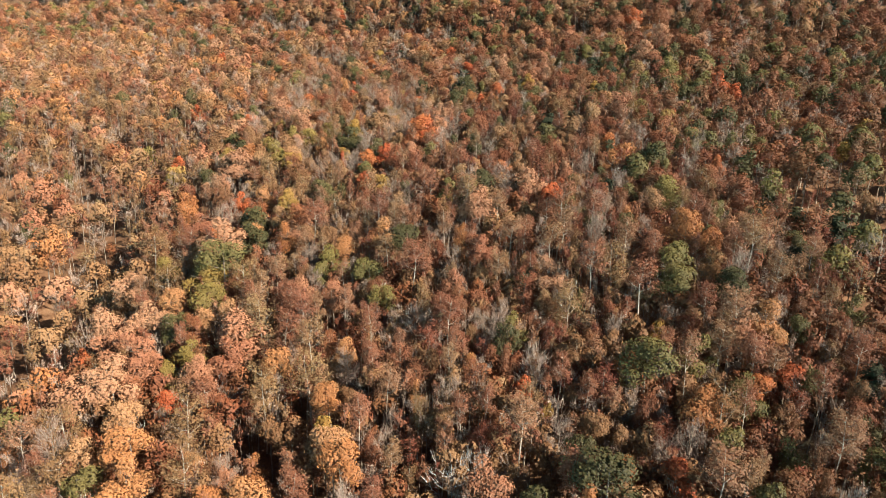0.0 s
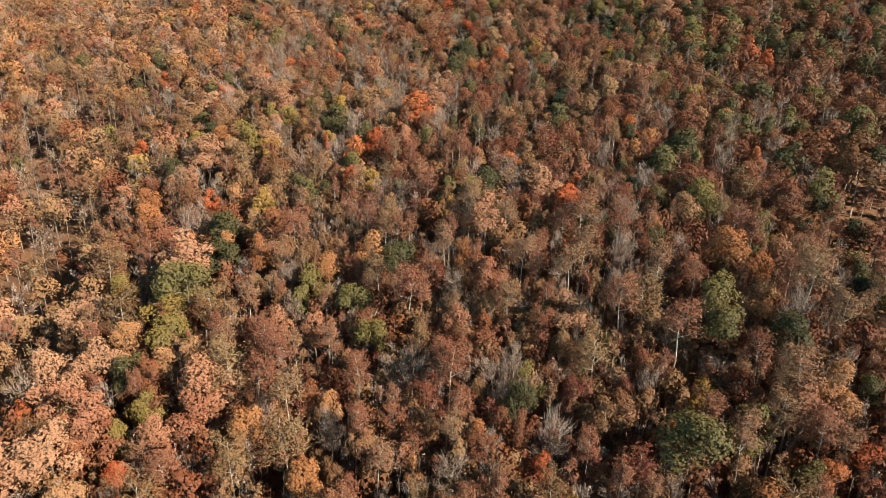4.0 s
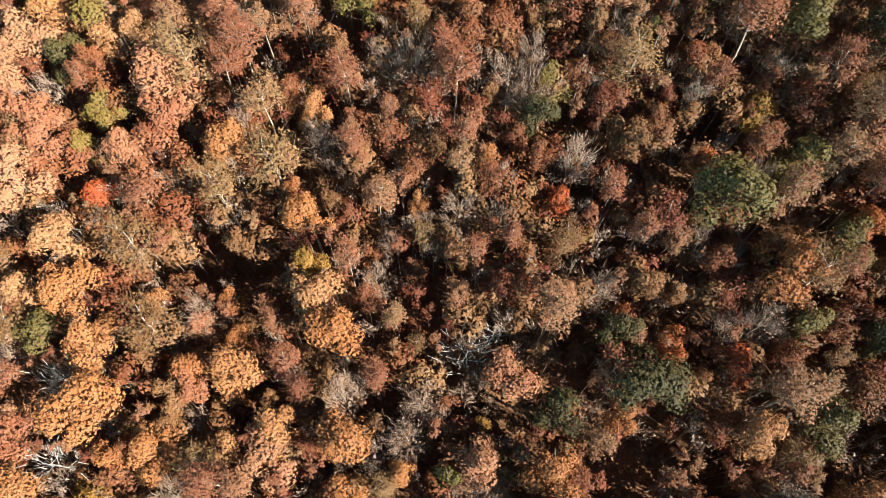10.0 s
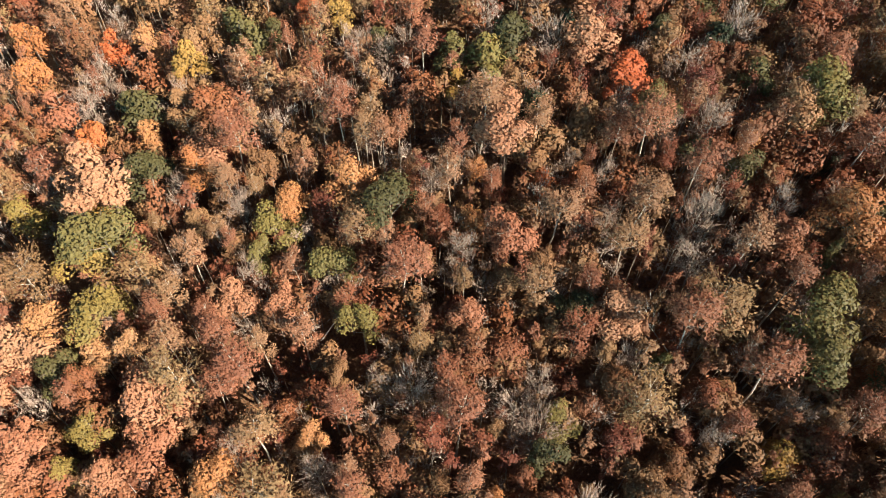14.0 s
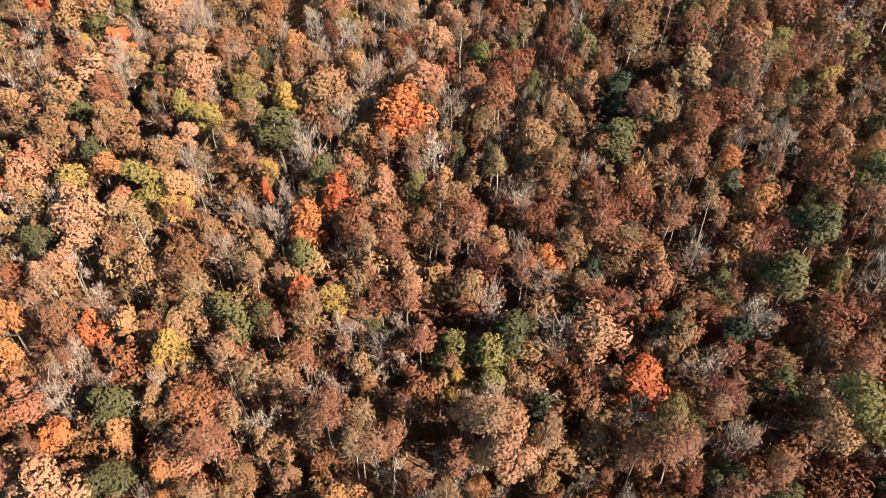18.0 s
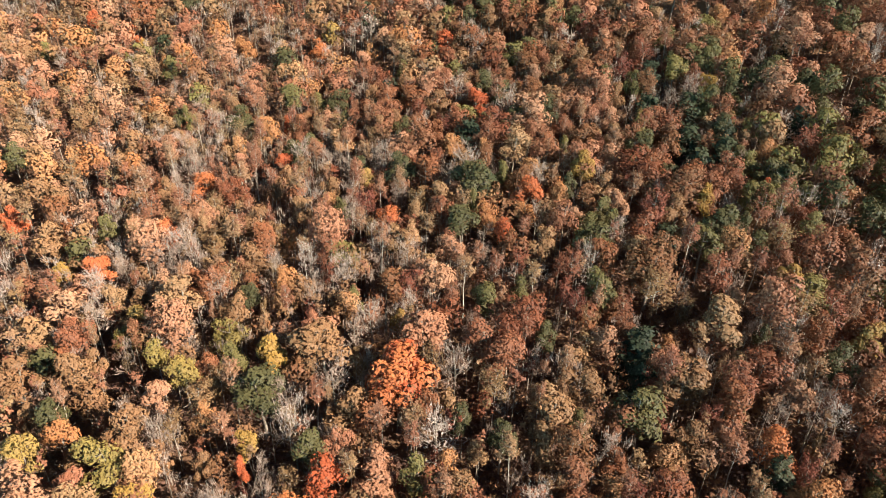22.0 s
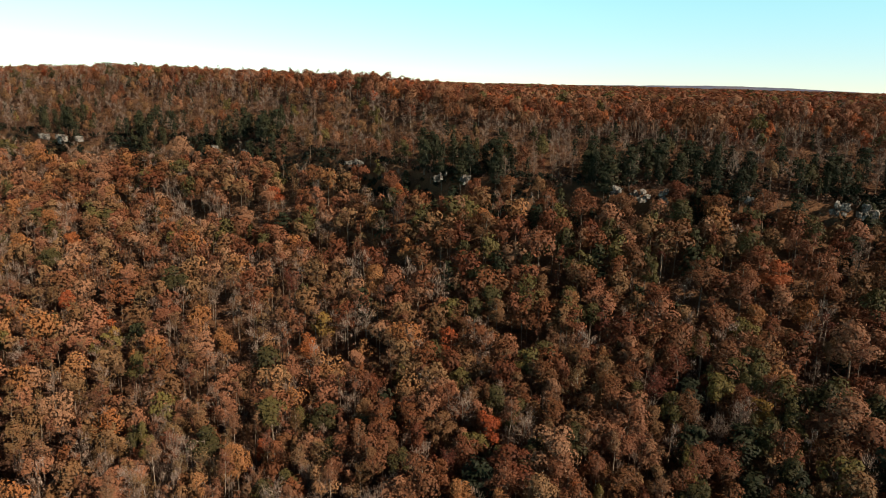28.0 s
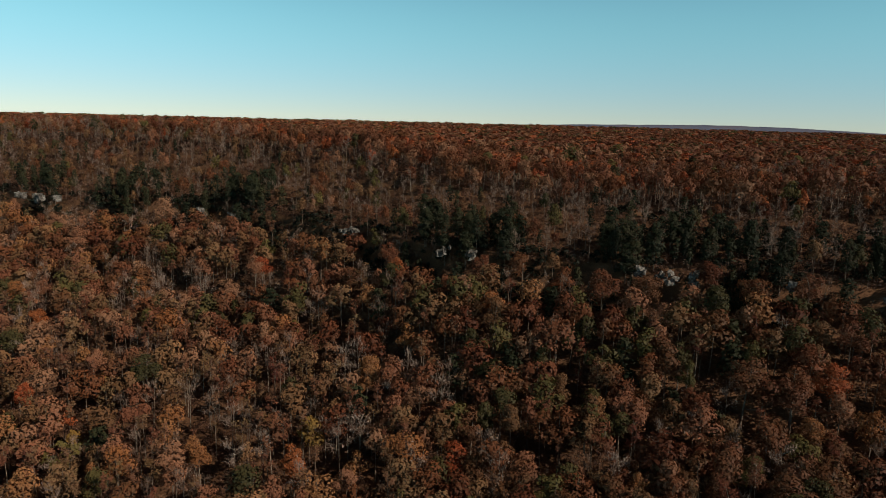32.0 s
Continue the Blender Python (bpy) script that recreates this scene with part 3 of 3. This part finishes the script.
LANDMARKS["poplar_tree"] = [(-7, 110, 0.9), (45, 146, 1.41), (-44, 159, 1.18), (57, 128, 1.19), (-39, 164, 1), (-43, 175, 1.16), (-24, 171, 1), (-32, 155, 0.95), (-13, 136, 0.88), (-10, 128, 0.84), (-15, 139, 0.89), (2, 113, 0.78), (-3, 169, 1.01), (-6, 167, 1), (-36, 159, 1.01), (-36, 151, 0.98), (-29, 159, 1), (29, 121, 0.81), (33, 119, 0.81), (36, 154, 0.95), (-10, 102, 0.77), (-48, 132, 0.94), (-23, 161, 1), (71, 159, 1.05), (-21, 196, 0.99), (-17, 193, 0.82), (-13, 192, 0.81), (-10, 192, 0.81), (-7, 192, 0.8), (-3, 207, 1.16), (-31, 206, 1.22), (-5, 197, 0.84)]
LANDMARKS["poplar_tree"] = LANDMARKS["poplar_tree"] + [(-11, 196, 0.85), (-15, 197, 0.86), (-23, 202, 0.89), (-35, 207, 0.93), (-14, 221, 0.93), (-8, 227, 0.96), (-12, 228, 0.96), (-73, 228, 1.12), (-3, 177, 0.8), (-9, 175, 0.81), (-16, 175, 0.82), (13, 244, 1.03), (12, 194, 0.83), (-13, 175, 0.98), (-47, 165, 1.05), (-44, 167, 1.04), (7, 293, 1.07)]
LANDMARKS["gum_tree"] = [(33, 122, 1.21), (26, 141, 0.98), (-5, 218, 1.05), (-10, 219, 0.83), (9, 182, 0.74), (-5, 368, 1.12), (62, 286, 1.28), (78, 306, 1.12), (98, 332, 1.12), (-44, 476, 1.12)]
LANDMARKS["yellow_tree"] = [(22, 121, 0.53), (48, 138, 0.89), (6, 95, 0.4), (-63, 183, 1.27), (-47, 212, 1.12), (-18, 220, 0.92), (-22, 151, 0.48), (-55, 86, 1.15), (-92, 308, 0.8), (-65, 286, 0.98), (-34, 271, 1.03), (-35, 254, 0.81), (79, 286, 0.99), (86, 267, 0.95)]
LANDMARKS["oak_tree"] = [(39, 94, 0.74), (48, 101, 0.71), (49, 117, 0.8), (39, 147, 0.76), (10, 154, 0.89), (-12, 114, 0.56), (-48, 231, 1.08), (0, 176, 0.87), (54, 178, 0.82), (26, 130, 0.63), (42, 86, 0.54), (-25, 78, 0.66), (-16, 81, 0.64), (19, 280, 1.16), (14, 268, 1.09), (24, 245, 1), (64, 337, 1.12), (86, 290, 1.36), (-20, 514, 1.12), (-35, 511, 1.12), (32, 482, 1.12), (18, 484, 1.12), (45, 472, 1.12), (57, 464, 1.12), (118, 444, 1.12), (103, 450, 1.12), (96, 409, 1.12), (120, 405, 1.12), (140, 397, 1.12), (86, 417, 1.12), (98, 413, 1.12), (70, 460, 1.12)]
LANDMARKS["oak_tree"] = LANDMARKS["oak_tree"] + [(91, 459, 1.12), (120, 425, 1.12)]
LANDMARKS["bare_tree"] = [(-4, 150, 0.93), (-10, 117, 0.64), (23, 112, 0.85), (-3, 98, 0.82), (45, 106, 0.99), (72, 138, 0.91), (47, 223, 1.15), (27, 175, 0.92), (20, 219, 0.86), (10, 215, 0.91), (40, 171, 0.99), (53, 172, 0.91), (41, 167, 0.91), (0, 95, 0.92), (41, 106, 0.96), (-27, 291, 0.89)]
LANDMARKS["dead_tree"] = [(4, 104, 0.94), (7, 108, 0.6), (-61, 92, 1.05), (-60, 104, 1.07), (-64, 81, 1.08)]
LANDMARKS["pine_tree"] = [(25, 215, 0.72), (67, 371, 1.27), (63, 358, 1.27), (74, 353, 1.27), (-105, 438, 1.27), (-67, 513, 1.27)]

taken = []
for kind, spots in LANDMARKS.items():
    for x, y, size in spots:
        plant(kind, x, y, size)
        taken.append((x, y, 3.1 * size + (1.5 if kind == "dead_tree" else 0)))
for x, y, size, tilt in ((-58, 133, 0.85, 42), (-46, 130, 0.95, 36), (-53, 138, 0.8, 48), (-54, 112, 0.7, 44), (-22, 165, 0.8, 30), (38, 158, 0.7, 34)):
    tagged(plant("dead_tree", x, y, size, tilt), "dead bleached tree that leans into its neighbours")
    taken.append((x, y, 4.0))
# knots of pines on the ledges
for x0 in (-240, -178, -112, -88, 4, 22, 68, 98, 148, 182):
    for _ in range(13):
        x, d = x0 + rng.normal(0, 9), rng.uniform(-4, 24)
        y = float(cliff_line(x)) + d
        tagged(plant("pine_tree", x, y, rng.uniform(0.5, 0.88)), "dark green pine on the ledge above the cliffs")
        taken.append((x, y, 1.5))
taken = np.array(taken or [(0, -9999, 1)])


# dark openings between the crowns: x, y, reach
GAPS = np.array([(-79, 181, 5.1), (-30, 121, 4.7), (-79, 132, 3.8), (0, 116, 3), (-37, 122, 4.2), (-29, 120, 5.6), (-77, 131, 4.3), (27, 88, 5.6), (-20, 81, 3.9), (29, 81, 3.8), (55, 86, 4.9), (-3, 193, 5.6), (4, 214, 3.8), (-71, 178, 6.1), (-73, 215, 3.9), (76, 197, 5.3), (-16, 161, 4.1), (-29, 160, 4.2), (61, 178, 3.3), (1, 198, 4.4), (-45, 332, 4.9), (-52, 393, 5.2), (-98, 407, 4.6), (61, 377, 4.8), (-44, 331, 4.6), (73, 330, 4.6), (95, 421, 4.8), (-53, 392, 4.8), (-70, 529, 5.7), (92, 419, 4.7), (-110, 452, 5.5), (-32, 526, 5)])


# sandstone outcrops along the ledge: x, width, height
ROCKS = np.array([(-300, 9, 6), (-244, 7, 8), (-230, 10, 9), (-217, 6, 5), (-122, 9, 11), (-102, 5, 5), (-39, 9, 6), (3, 6, 6), (13, 5, 5), (70, 5, 5), (78, 8, 7), (86, 4, 8), (113, 5, 5), (141, 7, 7), (149, 9, 8), (186, 8, 7)])


def in_gap(x, y, grow=0.0):
    return bool(np.any((GAPS[:, 0] - x) ** 2 + (GAPS[:, 1] - y) ** 2 < (0.85 * GAPS[:, 2] + grow) ** 2))


def mix_at(x, y, d):
    """Which kinds grow at a place, and how often."""
    n1, n2 = noise.noise((x / 38, y / 38, 3.0)), noise.noise((x / 22, y / 22, 9.0))
    if d > 58 + 16 * n1 + 26 * float(smooth(60, 180, -x)):
        return {"oak_tree": 0.40, "chestnut_tree": 0.2, "gum_tree": 0.12, "bare_tree": 0.07, "maple_tree": 0.14, "pine_tree": 0.02, "green_oak_tree": 0.04, "poplar_tree": 0.09}
    left = 1 - float(smooth(-70, 30, x))        # the western end is thinner, with russet trees between
    if d > -14:
        clump = float(np.max(np.exp(-((np.array((-237, -175, -112, -88, 5, 20, 70, 100, 150, 180)) - x) / 13) ** 2)))
        p = 0.85 * min(1.0, 0.85 * clump + 0.05 + 0.12 * (1 - left)) * math.exp(-max(d - 14, 0) / 26)
        r = left * (0.15 + 0.4 * max(0.0, n1)) * (1 - p)
        return {"bare_tree": 0.72 * (1 - p) * (1 - 0.2 * left), "pine_tree": p + 0.025, "poplar_tree": 0.10 + 0.2 * r, "gum_tree": 0.25 * r, "oak_tree": 0.04 + 0.22 * r, "chestnut_tree": 0.2 * r, "beech_tree": 0.05 + 0.22 * r, "ash_tree": 0.18 * left, "green_oak_tree": 0.05}
    if d > -90:
        # eastwards more dark gum and pine stand in for the crowns' shaded sides
        return {"ash_tree": 0.16 * left, "oak_tree": 0.40 - 0.14 * left, "chestnut_tree": 0.08 + 0.22 * left, "beech_tree": 0.12 + 0.08 * left, "green_oak_tree": 0.15, "bare_tree": 0.12 + 0.16 * left, "poplar_tree": 0.1 + 0.1 * left, "gum_tree": 0.18 - 0.13 * left, "hickory_tree": 0.02 + 0.13 * left, "pine_tree": 0.07 * (1 - left)}
    m = {"oak_tree": 0.16, "chestnut_tree": 0.09, "hickory_tree": 0.06, "beech_tree": 0.12, "green_oak_tree": 0.12, "poplar_tree": 0.18, "gum_tree": 0.07, "ash_tree": 0.09, "bare_tree": 0.13, "maple_tree": 0.006, "yellow_tree": 0.012, "pine_tree": 0.013}
    m["poplar_tree"] *= 1 + 1.6 * max(0, n1)
    m["bare_tree"] *= 1 + 1.5 * max(0, -n1)
    m["green_oak_tree"] *= 1 + 1.2 * max(0, n2)
    m["oak_tree"] *= 1 + 1.0 * max(0, -n2)
    if y < 150 and x < -28:
        for k in ("hickory_tree", "bare_tree", "ash_tree"):
            m[k] *= 2.2
    if y < 205 and -38 < x < 48:
        for k in ("bare_tree", "poplar_tree", "gum_tree"):
            m[k] *= 1.9
    if y > 210:
        for k in ("bare_tree", "poplar_tree", "ash_tree"):
            m[k] *= 1 + 0.9 * float(smooth(20, -70, x))
    if y > 300:
        for k, f in (("ash_tree", 0.8), ("beech_tree", 1.1), ("oak_tree", 1.15), ("chestnut_tree", 1.2), ("maple_tree", 1.6)):
            m[k] *= f
        for k in ("poplar_tree", "gum_tree", "ash_tree", "bare_tree"):
            m[k] *= 0.45 + 1.1 * left
        # darker kinds favoured here to put the slope's shaded look into the mix
        if x > 60:
            for k, f in (("chestnut_tree", 0.35), ("hickory_tree", 0.3), ("beech_tree", 0.5), ("green_oak_tree", 2.4), ("pine_tree", 4.0)):
                m[k] *= f
    if y < 330:
        for k in ("oak_tree", "chestnut_tree", "hickory_tree", "beech_tree", "green_oak_tree"):
            m[k] *= 0.62
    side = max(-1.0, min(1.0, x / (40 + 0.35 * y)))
    for k in m:        # paler kinds towards the valley, darker uphill, which also paints the sun's falloff
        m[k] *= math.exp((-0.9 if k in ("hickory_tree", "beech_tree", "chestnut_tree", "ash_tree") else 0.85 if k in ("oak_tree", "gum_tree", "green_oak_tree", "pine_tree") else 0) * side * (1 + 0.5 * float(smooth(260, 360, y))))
    return m


def scatter(x0, x1, y0, y1, step):
    out = []
    for j, y in enumerate(np.arange(y0, y1, step * 0.87)):
        for x in np.arange(x0, x1, step):
            q = rng.uniform(-0.38, 0.38, 2) * step
            out.append((x + (j % 2) * step / 2 + q[0], y + q[1]))
    return np.array(out)


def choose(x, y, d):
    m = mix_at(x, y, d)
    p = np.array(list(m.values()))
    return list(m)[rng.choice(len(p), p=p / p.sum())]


woods = {}
near = np.concatenate((scatter(-90, 96, 46, 215, 5.3), scatter(-90, 96, 217, 390, 6.0)))
beside, high = scatter(-330, 340, 46, 430, 7.0), scatter(-640, 520, 430, 980, 7.0)
beside = beside[(np.abs(beside[:, 0] - 3) > 92) | (beside[:, 1] > 388)]
spots = np.concatenate((near, beside, high))
cl = spots[:, 1] - cliff_line(spots[:, 0])
for (x, y), d in zip(spots, cl):
    if abs(x - 8) > max(98, 30 + 0.66 * y) or d > 170 or rng.uniform() < 0.04 or in_gap(x, y, 0.6):
        continue
    if (-13 < d < -1 and rng.uniform() < 0.1) or (-12 < d < 0 and np.any(np.abs(ROCKS[:, 0] - x) < 0.6 * ROCKS[:, 1])):
        continue
    if np.any((taken[:, 0] - x) ** 2 + (taken[:, 1] - y) ** 2 < (taken[:, 2] + 1.6) ** 2):
        continue
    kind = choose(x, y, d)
    small = rng.uniform() < (0.4 if y < 300 else 0.25)
    size = rng.uniform(0.5, 0.8) if small else rng.uniform(0.82, 1.1)
    size *= 0.85 if d > 62 else 0.62 if d > 0 else 0.6 if d > -13 else 1.0 + 0.06 * float(smooth(300, 440, y))
    if abs(x - 4) < 86 and 50 < y < 385 and used.get(kind, 0) < 380:
        plant(kind, x, y, size)
    else:
        woods.setdefault((kind, int(y < 430)), []).append((x, y, size))

# the plateau behind the crest, thinner with distance
for y0, y1, step in ((480, 900, 9.5), (900, 1500, 17.0), (1500, 2700, 34.0)):
    for x, y in scatter(-0.75 * y1, 0.75 * y1, y0, y1, step):
        x, y = x + rng.uniform(-0.5, 0.5) * step, y + rng.uniform(-0.7, 0.7) * step
        if y - float(cliff_line(x)) > 170 and abs(x) < 30 + 0.68 * y and y < y1:
            # pale chestnut listed twice, to put some distance haze into the crowns' colour
            kind = ("oak_tree", "chestnut_tree", "maple_tree", "chestnut_tree", "gum_tree", "oak_tree", "green_oak_tree")[rng.integers(7)]
            woods.setdefault((kind, "plateau" if y < 900 else "far"), []).append((x, y, (1.1 if step < 10 else 1.9 if step < 20 else 3.0) * rng.uniform(0.8, 1.3)))

# the woods go on all round
for x, y in scatter(-420, 420, -170, 500, 9.0):
    if (abs(x - 8) > max(98, 30 + 0.66 * y) or y < 46) and math.hypot(x, y - 165) < 430:
        kind = ("oak_tree", "chestnut_tree", "maple_tree", "chestnut_tree", "gum_tree", "oak_tree", "green_oak_tree")[rng.integers(7)]
        woods.setdefault((kind, "plateau"), []).append((x, y, rng.uniform(0.85, 1.2)))


def wood_mesh(name, kind, spots, shapes, label):
    vs, fs, ix, ti, ns, o = [], [], [], [], [], 0
    zs = ground_z([s[0] for s in spots], [s[1] for s in spots])
    for (x, y, size), z in zip(spots, zs):
        v, f, i, nrm = shapes[rng.integers(len(shapes))]
        a = rng.uniform(0, 6.283)
        c, s = math.cos(a), math.sin(a)
        turn = np.array([[c, s, 0], [-s, c, 0], [0, 0, 1]])
        ns.append(nrm @ turn)
        r = v @ turn * (size, size, min(0.4 + 0.6 * size, 1.2)) + (x, y, z - 0.1)
        vs.append(r)
        fs.append(f + o)
        ix.append(i)
        ti.append(np.full(len(v), rng.uniform()))
        o += len(v)
    me = mesh_from(name, np.concatenate(vs), np.concatenate(fs), [M_BARK, KINDS[kind][0]], np.concatenate(ix), np.concatenate(ti), np.concatenate(ns))
    return tagged(new(name, me), label, "woods", kind="stuff")


def joined_shapes(kind, n, fine):
    out = []
    for _ in range(n):
        w, c = tree_shape(kind, fine)
        v, f = join((w, c))
        nrm = np.concatenate((soft_normals(*w), crown_normals(kind, c, 0.5)))
        out.append((v, f, np.array([0] * len(w[1]) + [1] * len(c[1])), nrm))
    return out


WOOD_NAMES = {"oak_tree": "russet_oak_woods", "hickory_tree": "golden_hickory_woods", "beech_tree": "tan_beech_woods", "green_oak_tree": "olive_oak_woods",
              "maple_tree": "scarlet_maple_woods", "yellow_tree": "yellow_woods", "poplar_tree": "slender_poplar_woods", "chestnut_tree": "salmon_oak_woods", "gum_tree": "red_gum_woods", "ash_tree": "thin_ash_woods", "bare_tree": "leafless_woods", "pine_tree": "pine_woods"}
for kind, name in WOOD_NAMES.items():
    for fine, where in ((1, "beside"), (0, "high on")):
        if woods.get((kind, fine)):
            wood_mesh(name, kind, woods[kind, fine], joined_shapes(kind, 8, fine), KINDS[kind][6] + ", repeated " + where + " the slope")

for where, leaves, size in (("plateau", 120, 0.9), ("far", 55, 1.3)):
    for kind in ("oak_tree", "maple_tree", "chestnut_tree", "gum_tree", "green_oak_tree"):
        shapes = []
        for _ in range(6):
            v, f = leafy(17, 4.6, 0.25, 8, leaves, size, 0.2)
            shapes.append((v, f, np.ones(len(f), int), soft_normals(v, f, 9.0, 0.6)))
        wood_mesh("outer_woods", kind, woods[kind, where], shapes, "autumn woods farther off, of trees like the " + KINDS[kind][7] + "s")

# slender half-grown trees of the middle storey
half = {}
for x, y in np.concatenate((scatter(-110, 110, 44, 215, 3.8), scatter(-110, 110, 215, 400, 6.2))):
    if abs(x) < 78 + 0.06 * y and not in_gap(x, y):
        kind = ("poplar_tree", "poplar_tree", "bare_tree", "bare_tree", "oak_tree", "beech_tree", "gum_tree")[rng.integers(7)]
        half.setdefault((kind, int(y < 215)), []).append((x, y, rng.uniform(0.42, 0.8)))
for (kind, fine), spots_of in half.items():
    tagged(wood_mesh("young_" + WOOD_NAMES[kind], kind, spots_of, joined_shapes(kind, 8, fine), "half-grown autumn trees of the middle storey, " + KINDS[kind][7] + "s"), category="young trees")

# undergrowth between the trunks
low = []
for _ in range(8):
    n = 24
    base = rng.normal(0, 0.5, (n, 3)) * (1, 1, 0) + (0, 0, 0.2)
    a = twig_tris(base, rng.normal(size=(n, 3)) * (1, 1, 0.4) + (0, 0, 1.3), rng.uniform(1.2, 3.0, n), rng.uniform(0.05, 0.12, n))
    c = rng.normal(0, 1, (22, 3)) * (0.9, 0.9, 0.6) + (0, 0, 1.8)
    b = leaf_tris(c, rng.normal(size=(22, 3)) + (0, 0, 0.8), rng.uniform(0.12, 0.3, 22), 1.4)
    v, f = join((a, b))
    low.append((v, f, np.ones(len(f), int), soft_normals(v, f, 0.3, 0.5)))
KINDS["shrub"] = (M_SHRUB, "", 0, 0, 0, 0, "", "")
bush = [(x, y, rng.uniform(0.7, 2.3)) for x, y in scatter(-130, 130, 36, 400, 4.4) if abs(x) < 72 + 0.15 * y]
for x, y in scatter(-420, 330, 230, 800, 5.0):
    if -330 < y - float(cliff_line(x)) < 100 and abs(x - 8) < 30 + 0.66 * y and not in_gap(x, y):
        bush.append((x, y, rng.uniform(1.2, 3.0)))
tagged(wood_mesh("undergrowth", "shrub", bush, low, "brown leafless saplings and brush under the trees"), category="undergrowth")


# evergreen laurel that drapes the cliffs
KINDS["laurel"] = (M_LAUREL, "", 0, 0, 0, 0, "", "")
drape = []
for _ in range(6):
    v, f = leafy(3.6, 1.9, 0.1, 5, 60, 0.5)
    drape.append((v, f, np.ones(len(f), int), soft_normals(v, f, 1.2, 0.5)))
ledge = []
for x in np.arange(-420, 300, 2.6):
    for d in (-9, -6.5, -4.5, -3, -1.5, 0, 2, 5, 9):
        if noise.noise((x / 24, d / 12, 4.0)) + rng.uniform(-0.3, 0.3) > 0.0:
            q = x + rng.uniform(-1.6, 1.6)
            ledge.append((q, float(cliff_line(q)) + d + rng.uniform(-1, 1), rng.uniform(0.6, 1.5)))
for x, y in scatter(-420, 330, 380, 800, 4.6):
    d = y - float(cliff_line(x))
    if 6 < d < 62 and abs(x - 8) < 30 + 0.66 * y and noise.noise((x / 26, y / 26, 2.0)) + rng.uniform(-0.3, 0.3) > 0.1 + d / 150 + 0.28 * (1 - float(smooth(-70, 30, x))):
        ledge.append((x, y, rng.uniform(0.8, 1.9)))
tagged(wood_mesh("laurel_thicket", "laurel", ledge, drape, "dark evergreen laurel thicket draped over the cliff ledge"), category="thicket")


# ---- cliffs ----
def rock(name, x, y, z, w, h, seed):
    """A weathered sandstone outcrop: broken blocks leaning on one another."""
    rg = np.random.default_rng(seed)
    ob = new(name)
    ob.matrix_basis = pose(x, y, z, 0, 0, -28 + 14 * math.sin(seed))
    for k in range(9):
        bm = bmesh.new()
        bmesh.ops.create_cube(bm, size=2.0)
        bmesh.ops.subdivide_edges(bm, edges=bm.edges[:], cuts=3, use_grid_fill=True)
        at = Vector((rg.uniform(-0.5, 0.5) * w, rg.uniform(-0.7, 0.7), rg.uniform(-0.4, 0.35) * h))
        sx, sy, sz = w * rg.uniform(0.06, 0.14), rg.uniform(0.9, 1.8), h * rg.uniform(0.1, 0.24)
        turn = Matrix.Rotation(rg.normal(0, 0.3), 3, "Z") @ Matrix.Rotation(rg.normal(0, 0.16), 3, "Y")
        for v in bm.verts:
            p = Vector((v.co.x * sx, v.co.y * sy, v.co.z * sz))
            q = p * 0.6 + Vector((seed * 7.1 + k, k * 3.0, 0))
            p += noise.noise_vector(q) * 0.75 + noise.noise_vector(q * 2.7) * 0.4
            v.co = turn @ p + at
        me = bpy.data.meshes.new("block")
        bm.to_mesh(me)
        bm.free()
        me.materials.append(M_ROCK)
        new("block", me).parent = ob
    return tagged(ob, "pale weathered sandstone cliff outcrop between pines", "cliff", "cliffs under the ridge")


for k, (x, w, h) in enumerate(ROCKS):
    rock("rock_outcrop", x, float(cliff_line(x)) - 6.0, 138.0 - h * 0.2, 0.75 * w, 0.7 * h, k + 1)
